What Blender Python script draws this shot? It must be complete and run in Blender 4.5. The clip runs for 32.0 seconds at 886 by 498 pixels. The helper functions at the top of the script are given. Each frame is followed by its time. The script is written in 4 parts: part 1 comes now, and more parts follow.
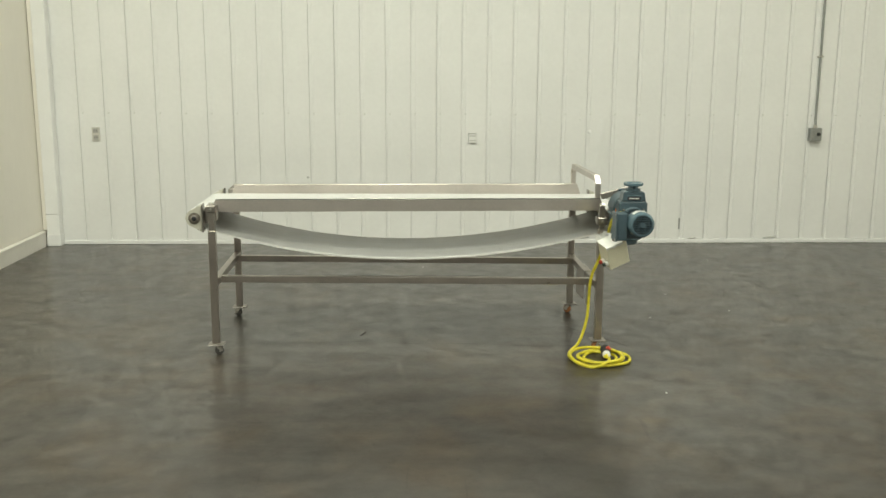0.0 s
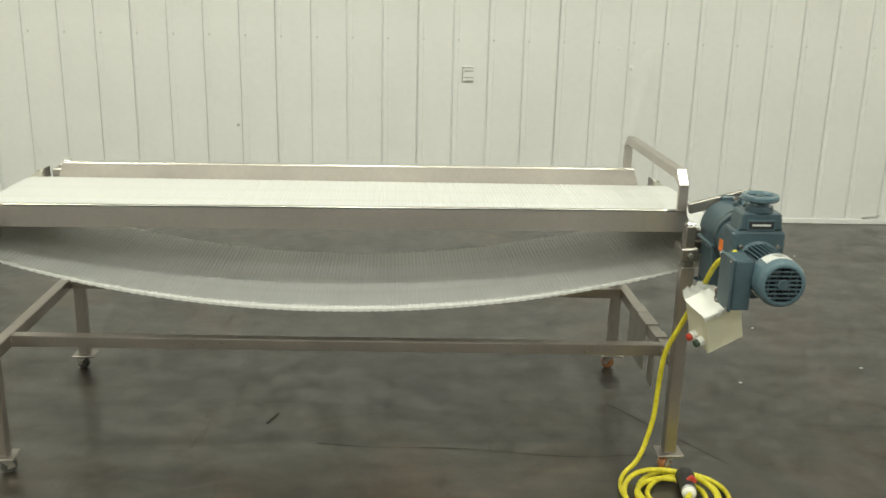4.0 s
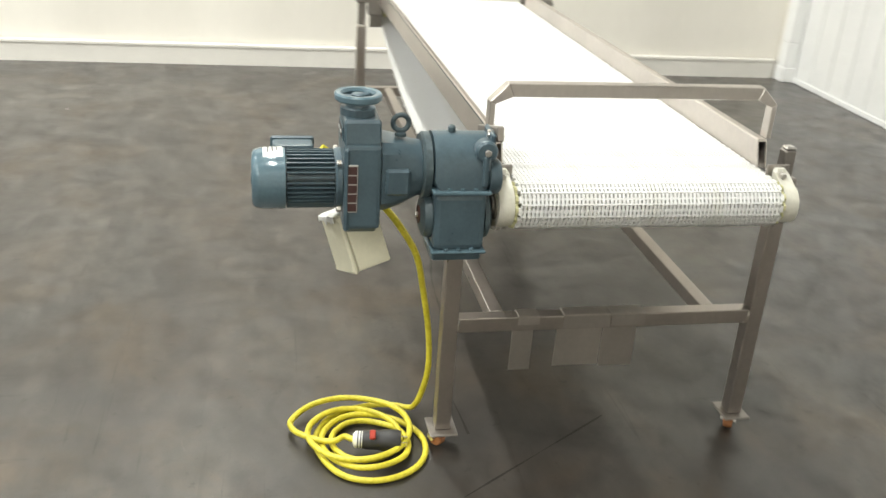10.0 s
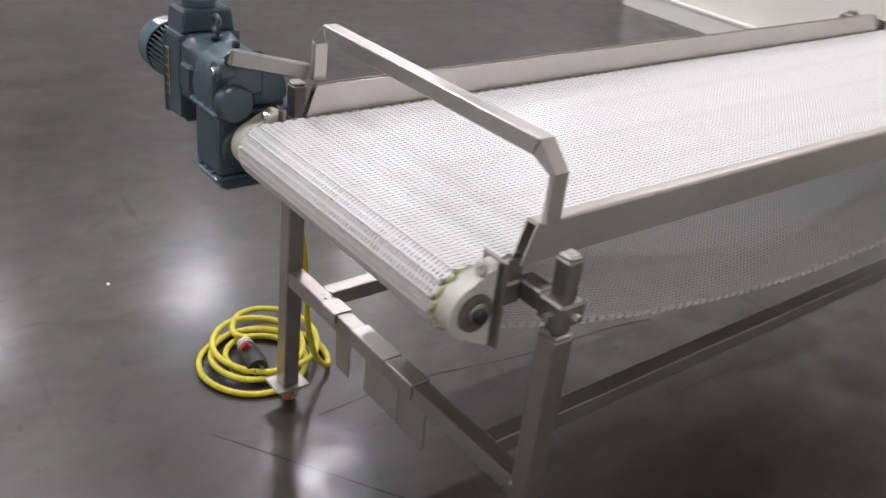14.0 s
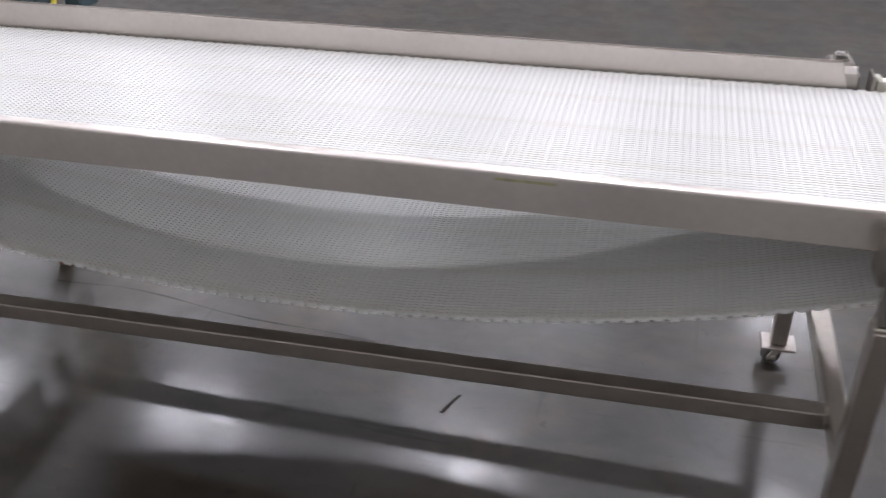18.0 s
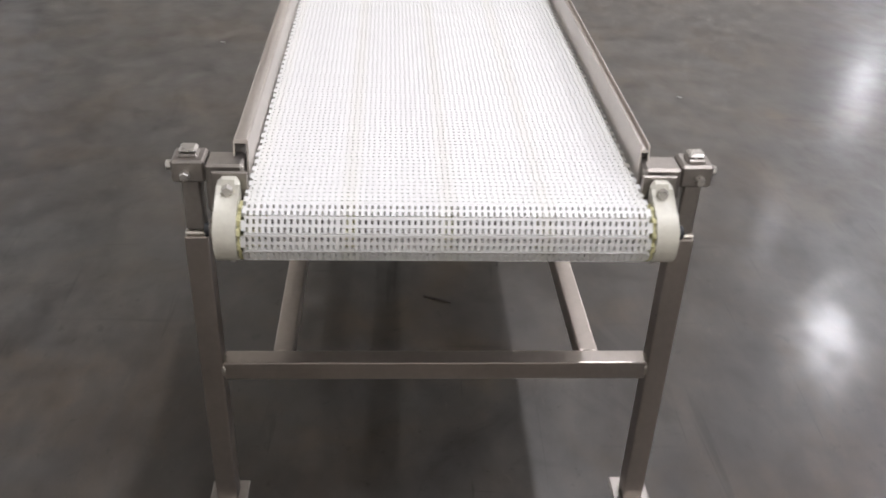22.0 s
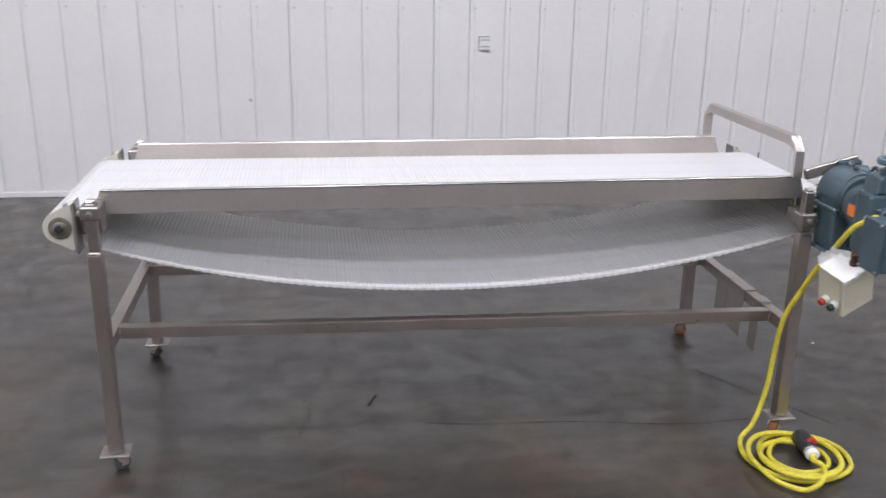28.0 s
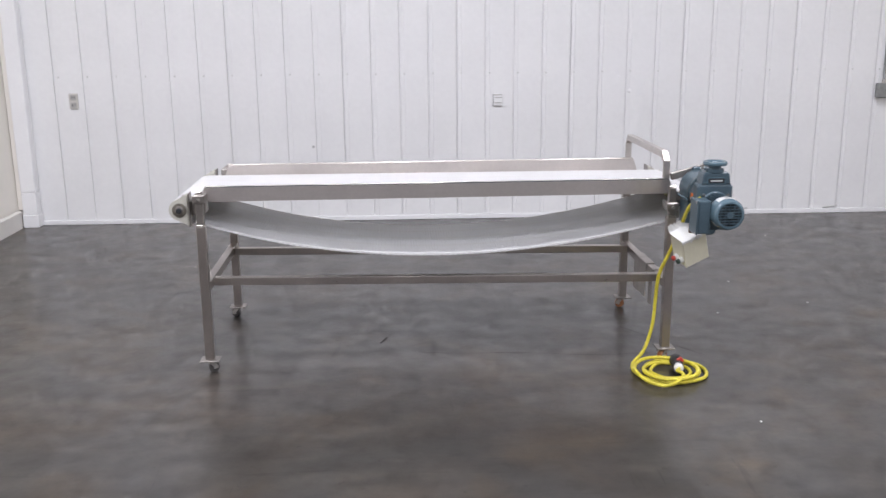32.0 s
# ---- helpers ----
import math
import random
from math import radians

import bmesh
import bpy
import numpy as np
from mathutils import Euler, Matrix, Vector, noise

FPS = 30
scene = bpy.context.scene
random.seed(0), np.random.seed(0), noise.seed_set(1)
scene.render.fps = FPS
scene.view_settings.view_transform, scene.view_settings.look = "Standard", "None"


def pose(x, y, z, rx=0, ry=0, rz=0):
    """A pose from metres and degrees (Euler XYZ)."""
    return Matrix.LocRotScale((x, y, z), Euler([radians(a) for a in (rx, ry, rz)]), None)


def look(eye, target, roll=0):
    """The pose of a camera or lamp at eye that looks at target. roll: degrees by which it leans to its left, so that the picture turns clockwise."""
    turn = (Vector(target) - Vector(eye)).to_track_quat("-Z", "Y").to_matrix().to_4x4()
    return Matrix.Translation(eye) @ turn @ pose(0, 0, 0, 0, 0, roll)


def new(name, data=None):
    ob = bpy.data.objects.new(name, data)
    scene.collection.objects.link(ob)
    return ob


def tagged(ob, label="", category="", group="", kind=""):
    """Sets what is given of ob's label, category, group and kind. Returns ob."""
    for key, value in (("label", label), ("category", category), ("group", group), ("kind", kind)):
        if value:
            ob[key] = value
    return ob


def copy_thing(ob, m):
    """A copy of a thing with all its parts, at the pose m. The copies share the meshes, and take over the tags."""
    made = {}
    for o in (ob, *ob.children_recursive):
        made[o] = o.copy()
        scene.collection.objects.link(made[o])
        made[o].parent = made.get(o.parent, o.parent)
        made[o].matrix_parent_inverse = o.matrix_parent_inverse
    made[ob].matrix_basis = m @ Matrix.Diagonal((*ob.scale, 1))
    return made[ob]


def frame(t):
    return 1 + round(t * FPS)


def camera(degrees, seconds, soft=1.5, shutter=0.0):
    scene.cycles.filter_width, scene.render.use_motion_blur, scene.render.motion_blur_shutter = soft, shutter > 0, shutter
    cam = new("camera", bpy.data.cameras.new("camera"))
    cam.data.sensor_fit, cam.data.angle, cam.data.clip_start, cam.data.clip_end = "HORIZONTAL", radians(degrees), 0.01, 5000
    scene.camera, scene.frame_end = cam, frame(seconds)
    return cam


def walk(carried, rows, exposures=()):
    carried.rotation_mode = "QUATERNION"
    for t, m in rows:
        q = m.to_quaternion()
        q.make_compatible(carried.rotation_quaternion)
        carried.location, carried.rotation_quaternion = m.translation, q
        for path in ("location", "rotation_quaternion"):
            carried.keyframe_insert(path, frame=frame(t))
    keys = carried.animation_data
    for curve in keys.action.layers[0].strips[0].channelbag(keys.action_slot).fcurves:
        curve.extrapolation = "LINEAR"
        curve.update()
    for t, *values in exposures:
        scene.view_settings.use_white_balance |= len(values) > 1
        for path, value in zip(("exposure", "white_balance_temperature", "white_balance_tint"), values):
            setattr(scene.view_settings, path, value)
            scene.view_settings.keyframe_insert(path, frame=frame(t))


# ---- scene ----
cam = camera(50.7, 32.0, shutter=0.7)
PATH = [
    (0, (0.738, -5.365, 1.509), (0.853, -3.405, 1.13), 0.3),
    (0.5, (0.717, -5.289, 1.484), (0.84, -3.33, 1.104), -0.5),
    (1, (0.732, -5.105, 1.481), (0.861, -3.148, 1.087), 0.5),
    (1.5, (0.766, -4.829, 1.484), (0.88, -2.873, 1.083), 0.4),
    (2, (0.755, -4.481, 1.47), (0.893, -2.535, 1.031), 0.3),
    (2.5, (0.758, -4.12, 1.465), (0.905, -2.186, 0.976), -0.2),
    (3, (0.837, -3.752, 1.481), (0.977, -1.821, 0.978), 0.3),
    (3.5, (0.895, -3.383, 1.483), (1.04, -1.458, 0.961), 1.0),
    (5.5, (1.605, -2.747, 1.46), (1.324, -0.877, 0.808), 2.4),
    (6, (1.92, -2.651, 1.447), (1.394, -0.84, 0.782), 2.7),
    (6.5, (2.274, -2.586, 1.445), (1.515, -0.888, 0.71), 1.9),
    (7, (2.633, -2.472, 1.433), (1.713, -0.866, 0.674), 1.7),
    (7.5, (2.929, -2.346, 1.437), (1.883, -0.825, 0.669), 2.9),
    (8, (3.214, -2.16, 1.443), (1.939, -0.83, 0.665), 4.0),
    (8.5, (3.44, -1.873, 1.443), (1.972, -0.765, 0.658), 4.9),
    (9, (3.611, -1.588, 1.442), (2.013, -0.681, 0.653), 4.8),
    (9.5, (3.733, -1.275, 1.44), (2.048, -0.551, 0.642), 4.6),
    (10, (3.812, -0.942, 1.436), (2.026, -0.552, 0.625), 4.0),
    (10.5, (3.877, -0.619, 1.444), (2.045, -0.442, 0.66), 3.3),
    (11, (3.852, -0.283, 1.438), (2.024, -0.3, 0.628), 3.4),
    (11.5, (3.798, 0.04, 1.426), (1.996, -0.237, 0.604), 3.1),
    (12, (3.692, 0.327, 1.441), (1.94, -0.156, 0.606), 3.6),
    (12.5, (3.489, 0.585, 1.423), (1.826, -0.118, 0.564), 3.6),
    (13, (3.239, 0.799, 1.426), (1.752, -0.194, 0.549), 3.8),
    (13.5, (3.024, 0.958, 1.424), (1.699, -0.23, 0.511), 5.8),
    (15.5, (1.856, 1.412, 1.427), (1.413, -0.293, 0.48), 4.4),
    (16, (1.5, 1.465, 1.415), (1.274, -0.278, 0.46), 3.6),
    (16.5, (1.153, 1.561, 1.478), (1.032, -0.18, 0.5), 3.3),
    (17, (0.857, 1.557, 1.485), (0.856, -0.18, 0.493), 2.7),
    (17.5, (0.536, 1.558, 1.484), (0.717, -0.139, 0.442), 1.5),
    (18, (0.186, 1.56, 1.489), (0.592, -0.103, 0.456), -0.3),
    (18.5, (-0.113, 1.505, 1.485), (0.444, -0.127, 0.471), 0.4),
    (19, (-0.429, 1.429, 1.476), (0.364, -0.09, 0.444), -0.5),
    (19.5, (-0.686, 1.291, 1.474), (0.37, -0.04, 0.419), -1.7),
    (20, (-0.916, 1.089, 1.46), (0.376, -0.017, 0.408), -1.6),
    (20.5, (-1.136, 0.841, 1.442), (0.311, -0.066, 0.402), -1.6),
    (21, (-1.283, 0.55, 1.445), (0.252, -0.144, 0.366), -0.4),
    (21.5, (-1.411, 0.277, 1.451), (0.225, -0.121, 0.373), 0.4),
    (22, (-1.517, 0.0, 1.455), (0.183, -0.118, 0.408), 2.4),
    (22.5, (-1.549, -0.288, 1.445), (0.169, -0.092, 0.441), 2.1),
    (23, (-1.595, -0.568, 1.444), (0.104, -0.093, 0.503), 2.2),
    (23.5, (-1.595, -0.85, 1.448), (0.059, -0.122, 0.591), 2.3),
    (24, (-1.471, -1.14, 1.448), (0.075, -0.165, 0.637), 2.1),
    (24.5, (-1.309, -1.413, 1.45), (0.081, -0.223, 0.642), 1.3),
    (26.5, (-0.167, -2.376, 1.489), (0.37, -0.602, 0.738), 2.5),
    (27, (0.041, -2.551, 1.474), (0.464, -0.736, 0.749), 1.9),
    (27.5, (0.167, -2.739, 1.452), (0.552, -0.889, 0.795), -0.2),
    (28, (0.415, -3.02, 1.479), (0.681, -1.136, 0.863), 0.8),
    (28.5, (0.494, -3.32, 1.475), (0.673, -1.411, 0.907), -0.5),
    (29, (0.561, -3.607, 1.47), (0.742, -1.695, 0.915), -0.9),
    (29.5, (0.605, -3.889, 1.466), (0.771, -1.963, 0.952), -0.5),
    (30, (0.617, -4.172, 1.474), (0.787, -2.239, 0.992), -0.6),
    (30.5, (0.646, -4.363, 1.484), (0.74, -2.417, 1.029), 0.2),
    (31, (0.644, -4.453, 1.509), (0.755, -2.513, 1.038), -0.9),
    (31.5, (0.642, -4.48, 1.518), (0.76, -2.541, 1.045), -0.9),
    (32, (0.643, -4.485, 1.527), (0.748, -2.546, 1.049), -0.5),
]
EXPOSURES = [
    (0, 1.25, 7600, -12), (3, 1.26, 7500, -12), (6, 1.3, 7250, -9), (7, 1.66, 7100, -7), (8, 1.95, 7000, -6), (9.5, 1.92, 6900, -4),
    (11, 1.77, 6750, -1), (12, 1.85, 6600, 1), (13, 1.5, 6500, 4), (16, 1.06, 6250, 9), (17, 1.08, 6250, 9), (19, 1.25, 6250, 9), (21, 1.27, 6350, 8),
    (22, 1.25, 6420, 8), (23, 1.36, 6350, 8), (24, 1.35, 6200, 9), (28, 1.26, 6150, 10), (30, 1.35, 6150, 10), (32, 1.38, 6130, 10),
]
walk(cam, [(t, look(eye, target, roll)) for t, eye, target, roll in PATH], EXPOSURES)

# ---- world and light ----
world = bpy.data.worlds.new("world")
scene.world = world
world.use_nodes = True
world.node_tree.nodes["Background"].inputs[0].default_value = (0.9, 0.95, 1, 1)
world.node_tree.nodes["Background"].inputs[1].default_value = 0.05
LAMP_STRENGTH = 55.5
CEILING = 6.2

# ---- materials ----


def material(name, base, rough=0.5, metal=0.0, vary=0.12, scale=6.0, fine=60.0, bump=0.05, bump_scale=80.0,
             tint=None, stretch=(1, 1, 1), rough_vary=0.03, random_vary=0.0, spec=0.5):
    """A surface with two scales of variation in colour, gloss and relief."""
    m = bpy.data.materials.new(name)
    m.use_nodes = True
    nt = m.node_tree
    b = nt.nodes["Principled BSDF"]
    b.inputs["Metallic"].default_value = metal
    b.inputs["Specular IOR Level"].default_value = spec
    tc = nt.nodes.new("ShaderNodeTexCoord")
    mp = nt.nodes.new("ShaderNodeMapping")
    mp.inputs["Scale"].default_value = stretch
    nt.links.new(tc.outputs["Object"], mp.inputs["Vector"])

    def noise_node(s, detail=4.0):
        n = nt.nodes.new("ShaderNodeTexNoise")
        n.inputs["Scale"].default_value = s
        n.inputs["Detail"].default_value = detail
        nt.links.new(mp.outputs["Vector"], n.inputs["Vector"])
        return n

    big, small = noise_node(scale), noise_node(fine, 3.0)
    mix = nt.nodes.new("ShaderNodeMath")
    mix.operation = "MULTIPLY_ADD"
    mix.inputs[1].default_value = 0.35
    nt.links.new(small.outputs["Fac"], mix.inputs[0])
    part_big = nt.nodes.new("ShaderNodeMath")
    part_big.operation = "MULTIPLY"
    part_big.inputs[1].default_value = 0.65
    nt.links.new(big.outputs["Fac"], part_big.inputs[0])
    nt.links.new(part_big.outputs[0], mix.inputs[2])
    ramp = nt.nodes.new("ShaderNodeValToRGB")
    low = [max(0.0, c * (1 - vary)) for c in base]
    high = [min(1.0, c * (1 + vary)) for c in (tint or base)]
    ramp.color_ramp.elements[0].position, ramp.color_ramp.elements[1].position = 0.32, 0.68
    ramp.color_ramp.elements[0].color, ramp.color_ramp.elements[1].color = (*low, 1), (*high, 1)
    nt.links.new(mix.outputs[0], ramp.inputs[0])
    out = ramp.outputs[0]
    if random_vary:
        info = nt.nodes.new("ShaderNodeObjectInfo")
        hsv = nt.nodes.new("ShaderNodeHueSaturation")
        rng = nt.nodes.new("ShaderNodeMapRange")
        rng.inputs["To Min"].default_value, rng.inputs["To Max"].default_value = 1 - random_vary, 1 + random_vary
        nt.links.new(info.outputs["Random"], rng.inputs["Value"])
        nt.links.new(rng.outputs[0], hsv.inputs["Value"])
        nt.links.new(out, hsv.inputs["Color"])
        out = hsv.outputs[0]
    nt.links.new(out, b.inputs["Base Color"])
    rr = nt.nodes.new("ShaderNodeMapRange")
    rr.inputs["From Min"].default_value, rr.inputs["From Max"].default_value = 0.3, 0.7
    rr.inputs["To Min"].default_value, rr.inputs["To Max"].default_value = max(0.03, rough - rough_vary), min(1, rough + rough_vary)
    nt.links.new(mix.outputs[0], rr.inputs["Value"])
    nt.links.new(rr.outputs[0], b.inputs["Roughness"])
    if bump:
        bn = noise_node(bump_scale, 2.0)
        bp = nt.nodes.new("ShaderNodeBump")
        bp.inputs["Strength"].default_value = bump
        bp.inputs["Distance"].default_value = 0.004
        nt.links.new(bn.outputs["Fac"], bp.inputs["Height"])
        nt.links.new(bp.outputs[0], b.inputs["Normal"])
    return m


def floor_material():
    """Worn, sealed grey concrete: cloudy patches, darker stains and scuffs, uneven gloss."""
    m = bpy.data.materials.new("sealed_concrete")
    m.use_nodes = True
    nt = m.node_tree
    b = nt.nodes["Principled BSDF"]
    tc = nt.nodes.new("ShaderNodeTexCoord")

    def tex(scale, detail=6.0, rough=0.6, warp=0.0, stretch=(1, 1, 1)):
        mp = nt.nodes.new("ShaderNodeMapping")
        mp.inputs["Scale"].default_value = stretch
        n = nt.nodes.new("ShaderNodeTexNoise")
        n.inputs["Scale"].default_value, n.inputs["Detail"].default_value = scale, detail
        n.inputs["Roughness"].default_value, n.inputs["Distortion"].default_value = rough, warp
        nt.links.new(tc.outputs["Object"], mp.inputs["Vector"])
        nt.links.new(mp.outputs["Vector"], n.inputs["Vector"])
        return n.outputs["Fac"]

    def ramp(src, stops):
        r = nt.nodes.new("ShaderNodeValToRGB")
        for k, (p, c) in enumerate(stops):
            e = r.color_ramp.elements[k] if k < 2 else r.color_ramp.elements.new(p)
            e.position, e.color = p, (*c, 1)
        nt.links.new(src, r.inputs[0])
        return r.outputs[0]

    def mixc(kind, fac, a, c):
        x = nt.nodes.new("ShaderNodeMix")
        x.data_type, x.blend_type = "RGBA", kind
        x.inputs[0].default_value = fac
        nt.links.new(a, x.inputs[6])
        nt.links.new(c, x.inputs[7])
        return x.outputs[2]

    def maths(op, a, b):
        x = nt.nodes.new("ShaderNodeMath")
        x.operation = op
        for k, v in enumerate((a, b)):
            if isinstance(v, (int, float)):
                x.inputs[k].default_value = v
            else:
                nt.links.new(v, x.inputs[k])
        return x.outputs[0]

    def grey(lo, hi):
        return [(p, (v, v, v)) for p, v in ((lo[0], lo[1]), (hi[0], hi[1]))]

    clouds = ramp(tex(0.9, 5, 0.55), [(0.3, (0.032, 0.027, 0.0225)), (0.5, (0.042, 0.037, 0.0318)), (0.7, (0.056, 0.051, 0.0445))])
    hue = ramp(tex(2.3, 5, 0.6, 0.6), [(0.36, (0.92, 0.97, 1.03)), (0.5, (1, 1, 1)), (0.64, (1.13, 1.0, 0.83))])
    patches = ramp(tex(4.2, 3, 0.5, 0.3, (0.6, 1.5, 1)), [(0.28, (0.72, 0.7, 0.68)), (0.5, (0.98, 0.98, 0.97)), (0.72, (1.28, 1.25, 1.2))])
    wear = ramp(tex(13, 3, 0.5, 0.3, (0.8, 1.2, 1)), [(0.3, (0.82, 0.8, 0.78)), (0.5, (1, 1, 1)), (0.7, (1.18, 1.16, 1.13))])
    grain = ramp(tex(140, 3, 0.6), [(0.3, (0.95, 0.95, 0.95)), (0.5, (1, 1, 1)), (0.7, (1.05, 1.05, 1.05))])
    stains = ramp(tex(3.4, 4, 0.6, 1.2), [(0.27, (0.62, 0.6, 0.59)), (0.42, (1, 1, 1)), (1.0, (1, 1, 1))])
    scuff_a = ramp(tex(3.0, 3, 0.55, 0.8, (0.5, 9, 1)), [(0.27, (0.6, 0.58, 0.57)), (0.34, (1, 1, 1)), (1.0, (1, 1, 1))])
    scuff_b = ramp(tex(2.6, 3, 0.55, 0.8, (8, 0.7, 1)), [(0.26, (0.66, 0.64, 0.63)), (0.32, (1, 1, 1)), (1.0, (1, 1, 1))])
    flecks = ramp(tex(24, 3, 0.6, 0.4), [(0.27, (0.62, 0.6, 0.58)), (0.36, (1, 1, 1)), (1.0, (1, 1, 1))])
    chalk = ramp(tex(19, 4, 0.65, 0.6, (0.6, 1.3, 1)), [(0.0, (1, 1, 1)), (0.64, (1, 1, 1)), (0.74, (1.3, 1.28, 1.24))])
    c = clouds
    for layer in (hue, patches, wear, grain, stains, flecks, chalk, scuff_a, scuff_b):
        c = mixc("MULTIPLY", 1.0, c, layer)
    nt.links.new(c, b.inputs["Base Color"])
    # sealer worn through in places: glossy ground with duller blotches
    gloss = maths("ADD", maths("MULTIPLY", ramp(tex(7, 4, 0.55, 0.6), grey((0.33, 0.0), (0.7, 1.0))), 0.14), maths("MULTIPLY", ramp(tex(45, 4, 0.6), grey((0.36, 0.0), (0.66, 1.0))), 0.04))
    nt.links.new(maths("ADD", gloss, 0.29), b.inputs["Roughness"])
    # thin sealer film, worn off in blotches
    film = maths("ADD", maths("MULTIPLY", ramp(tex(9, 4, 0.6, 0.5), grey((0.36, 1.0), (0.62, 0.0))), 0.5), 0.16)
    nt.links.new(film, b.inputs["Coat Weight"])
    b.inputs["Coat Roughness"].default_value = 0.165
    b.inputs["Coat IOR"].default_value = 1.45
    b.inputs["Specular IOR Level"].default_value = 0.45
    bp = nt.nodes.new("ShaderNodeBump")
    bp.inputs["Strength"].default_value = 0.09
    bp.inputs["Distance"].default_value = 0.004
    relief = maths("ADD", maths("MULTIPLY", tex(5, 2, 0.4), 1.8), maths("MULTIPLY", tex(22, 1, 0.4), 0.05))
    nt.links.new(relief, bp.inputs["Height"])
    nt.links.new(bp.outputs[0], b.inputs["Normal"])
    return m


def belt_material():
    """White plastic with faint yellow bands where the sprockets run."""
    m = material("belt_plastic", (0.885, 0.895, 0.89), 0.3, vary=0.03, scale=9, fine=120, bump=0.02, random_vary=0.006)
    nt = m.node_tree
    b = nt.nodes["Principled BSDF"]
    old = b.inputs["Base Color"].links[0].from_socket
    tc = nt.nodes.new("ShaderNodeTexCoord")
    sep = nt.nodes.new("ShaderNodeSeparateXYZ")
    nt.links.new(tc.outputs["Object"], sep.inputs[0])
    wave = nt.nodes.new("ShaderNodeMath")
    wave.operation = "PINGPONG"
    wave.inputs[1].default_value = 0.074
    nt.links.new(sep.outputs["Y"], wave.inputs[0])
    rng = nt.nodes.new("ShaderNodeMapRange")
    rng.inputs["From Min"].default_value, rng.inputs["From Max"].default_value = 0.004, 0.02
    rng.inputs["To Min"].default_value, rng.inputs["To Max"].default_value = 0.15, 0.0
    nt.links.new(wave.outputs[0], rng.inputs["Value"])
    mix = nt.nodes.new("ShaderNodeMix")
    mix.data_type = "RGBA"
    nt.links.new(rng.outputs[0], mix.inputs[0])
    nt.links.new(old, mix.inputs[6])
    mix.inputs[7].default_value = (0.66, 0.64, 0.48, 1)
    nt.links.new(mix.outputs[2], b.inputs["Base Color"])
    glow = nt.nodes.new("ShaderNodeBsdfTranslucent")
    glow.inputs["Color"].default_value = (0.95, 0.88, 0.82, 1)
    both = nt.nodes.new("ShaderNodeMixShader")
    both.inputs[0].default_value = 0.22
    nt.links.new(b.outputs[0], both.inputs[1])
    nt.links.new(glow.outputs[0], both.inputs[2])
    nt.links.new(both.outputs[0], nt.nodes["Material Output"].inputs["Surface"])
    return m


STEEL = material("brushed_stainless", (0.58, 0.54, 0.505), 0.36, 0.95, vary=0.08, scale=5, fine=70, bump=0.0, stretch=(1, 1, 1), rough_vary=0.012, random_vary=0.06)
# tube steel, coloured darker for the shade and dark floor reflected low down
STEEL_TUBE = material("shaded_tube_stainless", (0.45, 0.41, 0.375), 0.3, 0.95, vary=0.1, scale=7, fine=80, bump=0.0, rough_vary=0.03, random_vary=0.05)
# fine brush lines along the rails spread the highlights across them
shader = STEEL.node_tree.nodes["Principled BSDF"]
along = STEEL.node_tree.nodes.new("ShaderNodeTangent")
along.direction_type, along.axis = "RADIAL", "Z"
shader.inputs["Anisotropic"].default_value = 0.55
shader.inputs["Anisotropic Rotation"].default_value = 0.25
STEEL.node_tree.links.new(along.outputs[0], shader.inputs["Tangent"])
STEEL_DULL = material("dull_stainless", (0.34, 0.315, 0.29), 0.4, 0.92, vary=0.14, scale=10, fine=90, bump=0.03, rough_vary=0.02, random_vary=0.06)
STEEL_SHEET = material("mill_finish_sheet", (0.53, 0.495, 0.46), 0.38, 0.97, vary=0.08, scale=14, fine=90, bump=0.0, rough_vary=0.02, random_vary=0.08)
WELD = material("weld_metal", (0.55, 0.52, 0.46), 0.3, 0.95, vary=0.3, scale=60, fine=220, bump=0.3, bump_scale=240)
BOLT = material("bolt_steel", (0.6, 0.58, 0.55), 0.28, 0.95, vary=0.15, scale=40)
BELT = belt_material()
NYLON = material("grey_nylon", (0.62, 0.62, 0.58), 0.45, vary=0.08)
HOUSING = material("bearing_housing_plastic", (0.58, 0.565, 0.49), 0.4, vary=0.1, scale=22, fine=150, bump=0.03)
SPROCKET = material("soiled_sprocket", (0.34, 0.32, 0.14), 0.7, vary=0.3, scale=35, fine=160, tint=(0.6, 0.58, 0.34), bump=0.2)
BLACK = material("black_rubber", (0.025, 0.024, 0.024), 0.5, vary=0.2, scale=30)
DARK = material("dark_gap", (0.02, 0.022, 0.025), 0.6, vary=0.2, scale=30)
BLUE = material("blue_grey_machine_paint", (0.062, 0.096, 0.116), 0.3, vary=0.2, scale=14, fine=120, bump=0.06, bump_scale=220, rough_vary=0.03)
BLUE_LIGHT = material("worn_blue_grey_paint", (0.095, 0.15, 0.18), 0.16, 0.0, vary=0.16, scale=12, fine=140, bump=0.05, bump_scale=220)
GREASE_AND_SHADE = material("greasy_casting_and_fold_shade", (0.05, 0.075, 0.085), 0.42, vary=0.35, scale=30, fine=120, bump=0.15)
SEAL = material("bearing_seal", (0.16, 0.145, 0.115), 0.5, 0.3, vary=0.25, scale=60)
RUST = material("rusty_bore", (0.075, 0.03, 0.02), 0.75, vary=0.4, scale=60, bump=0.3)
PLATE_RED = material("name_plate", (0.055, 0.024, 0.022), 0.4, vary=0.2, scale=60)
STICKER = material("silver_label", (0.72, 0.73, 0.7), 0.35, 0.2, vary=0.14, scale=60, fine=260, bump=0)
BARS = material("label_print", (0.12, 0.12, 0.12), 0.5, vary=0.2, bump=0)
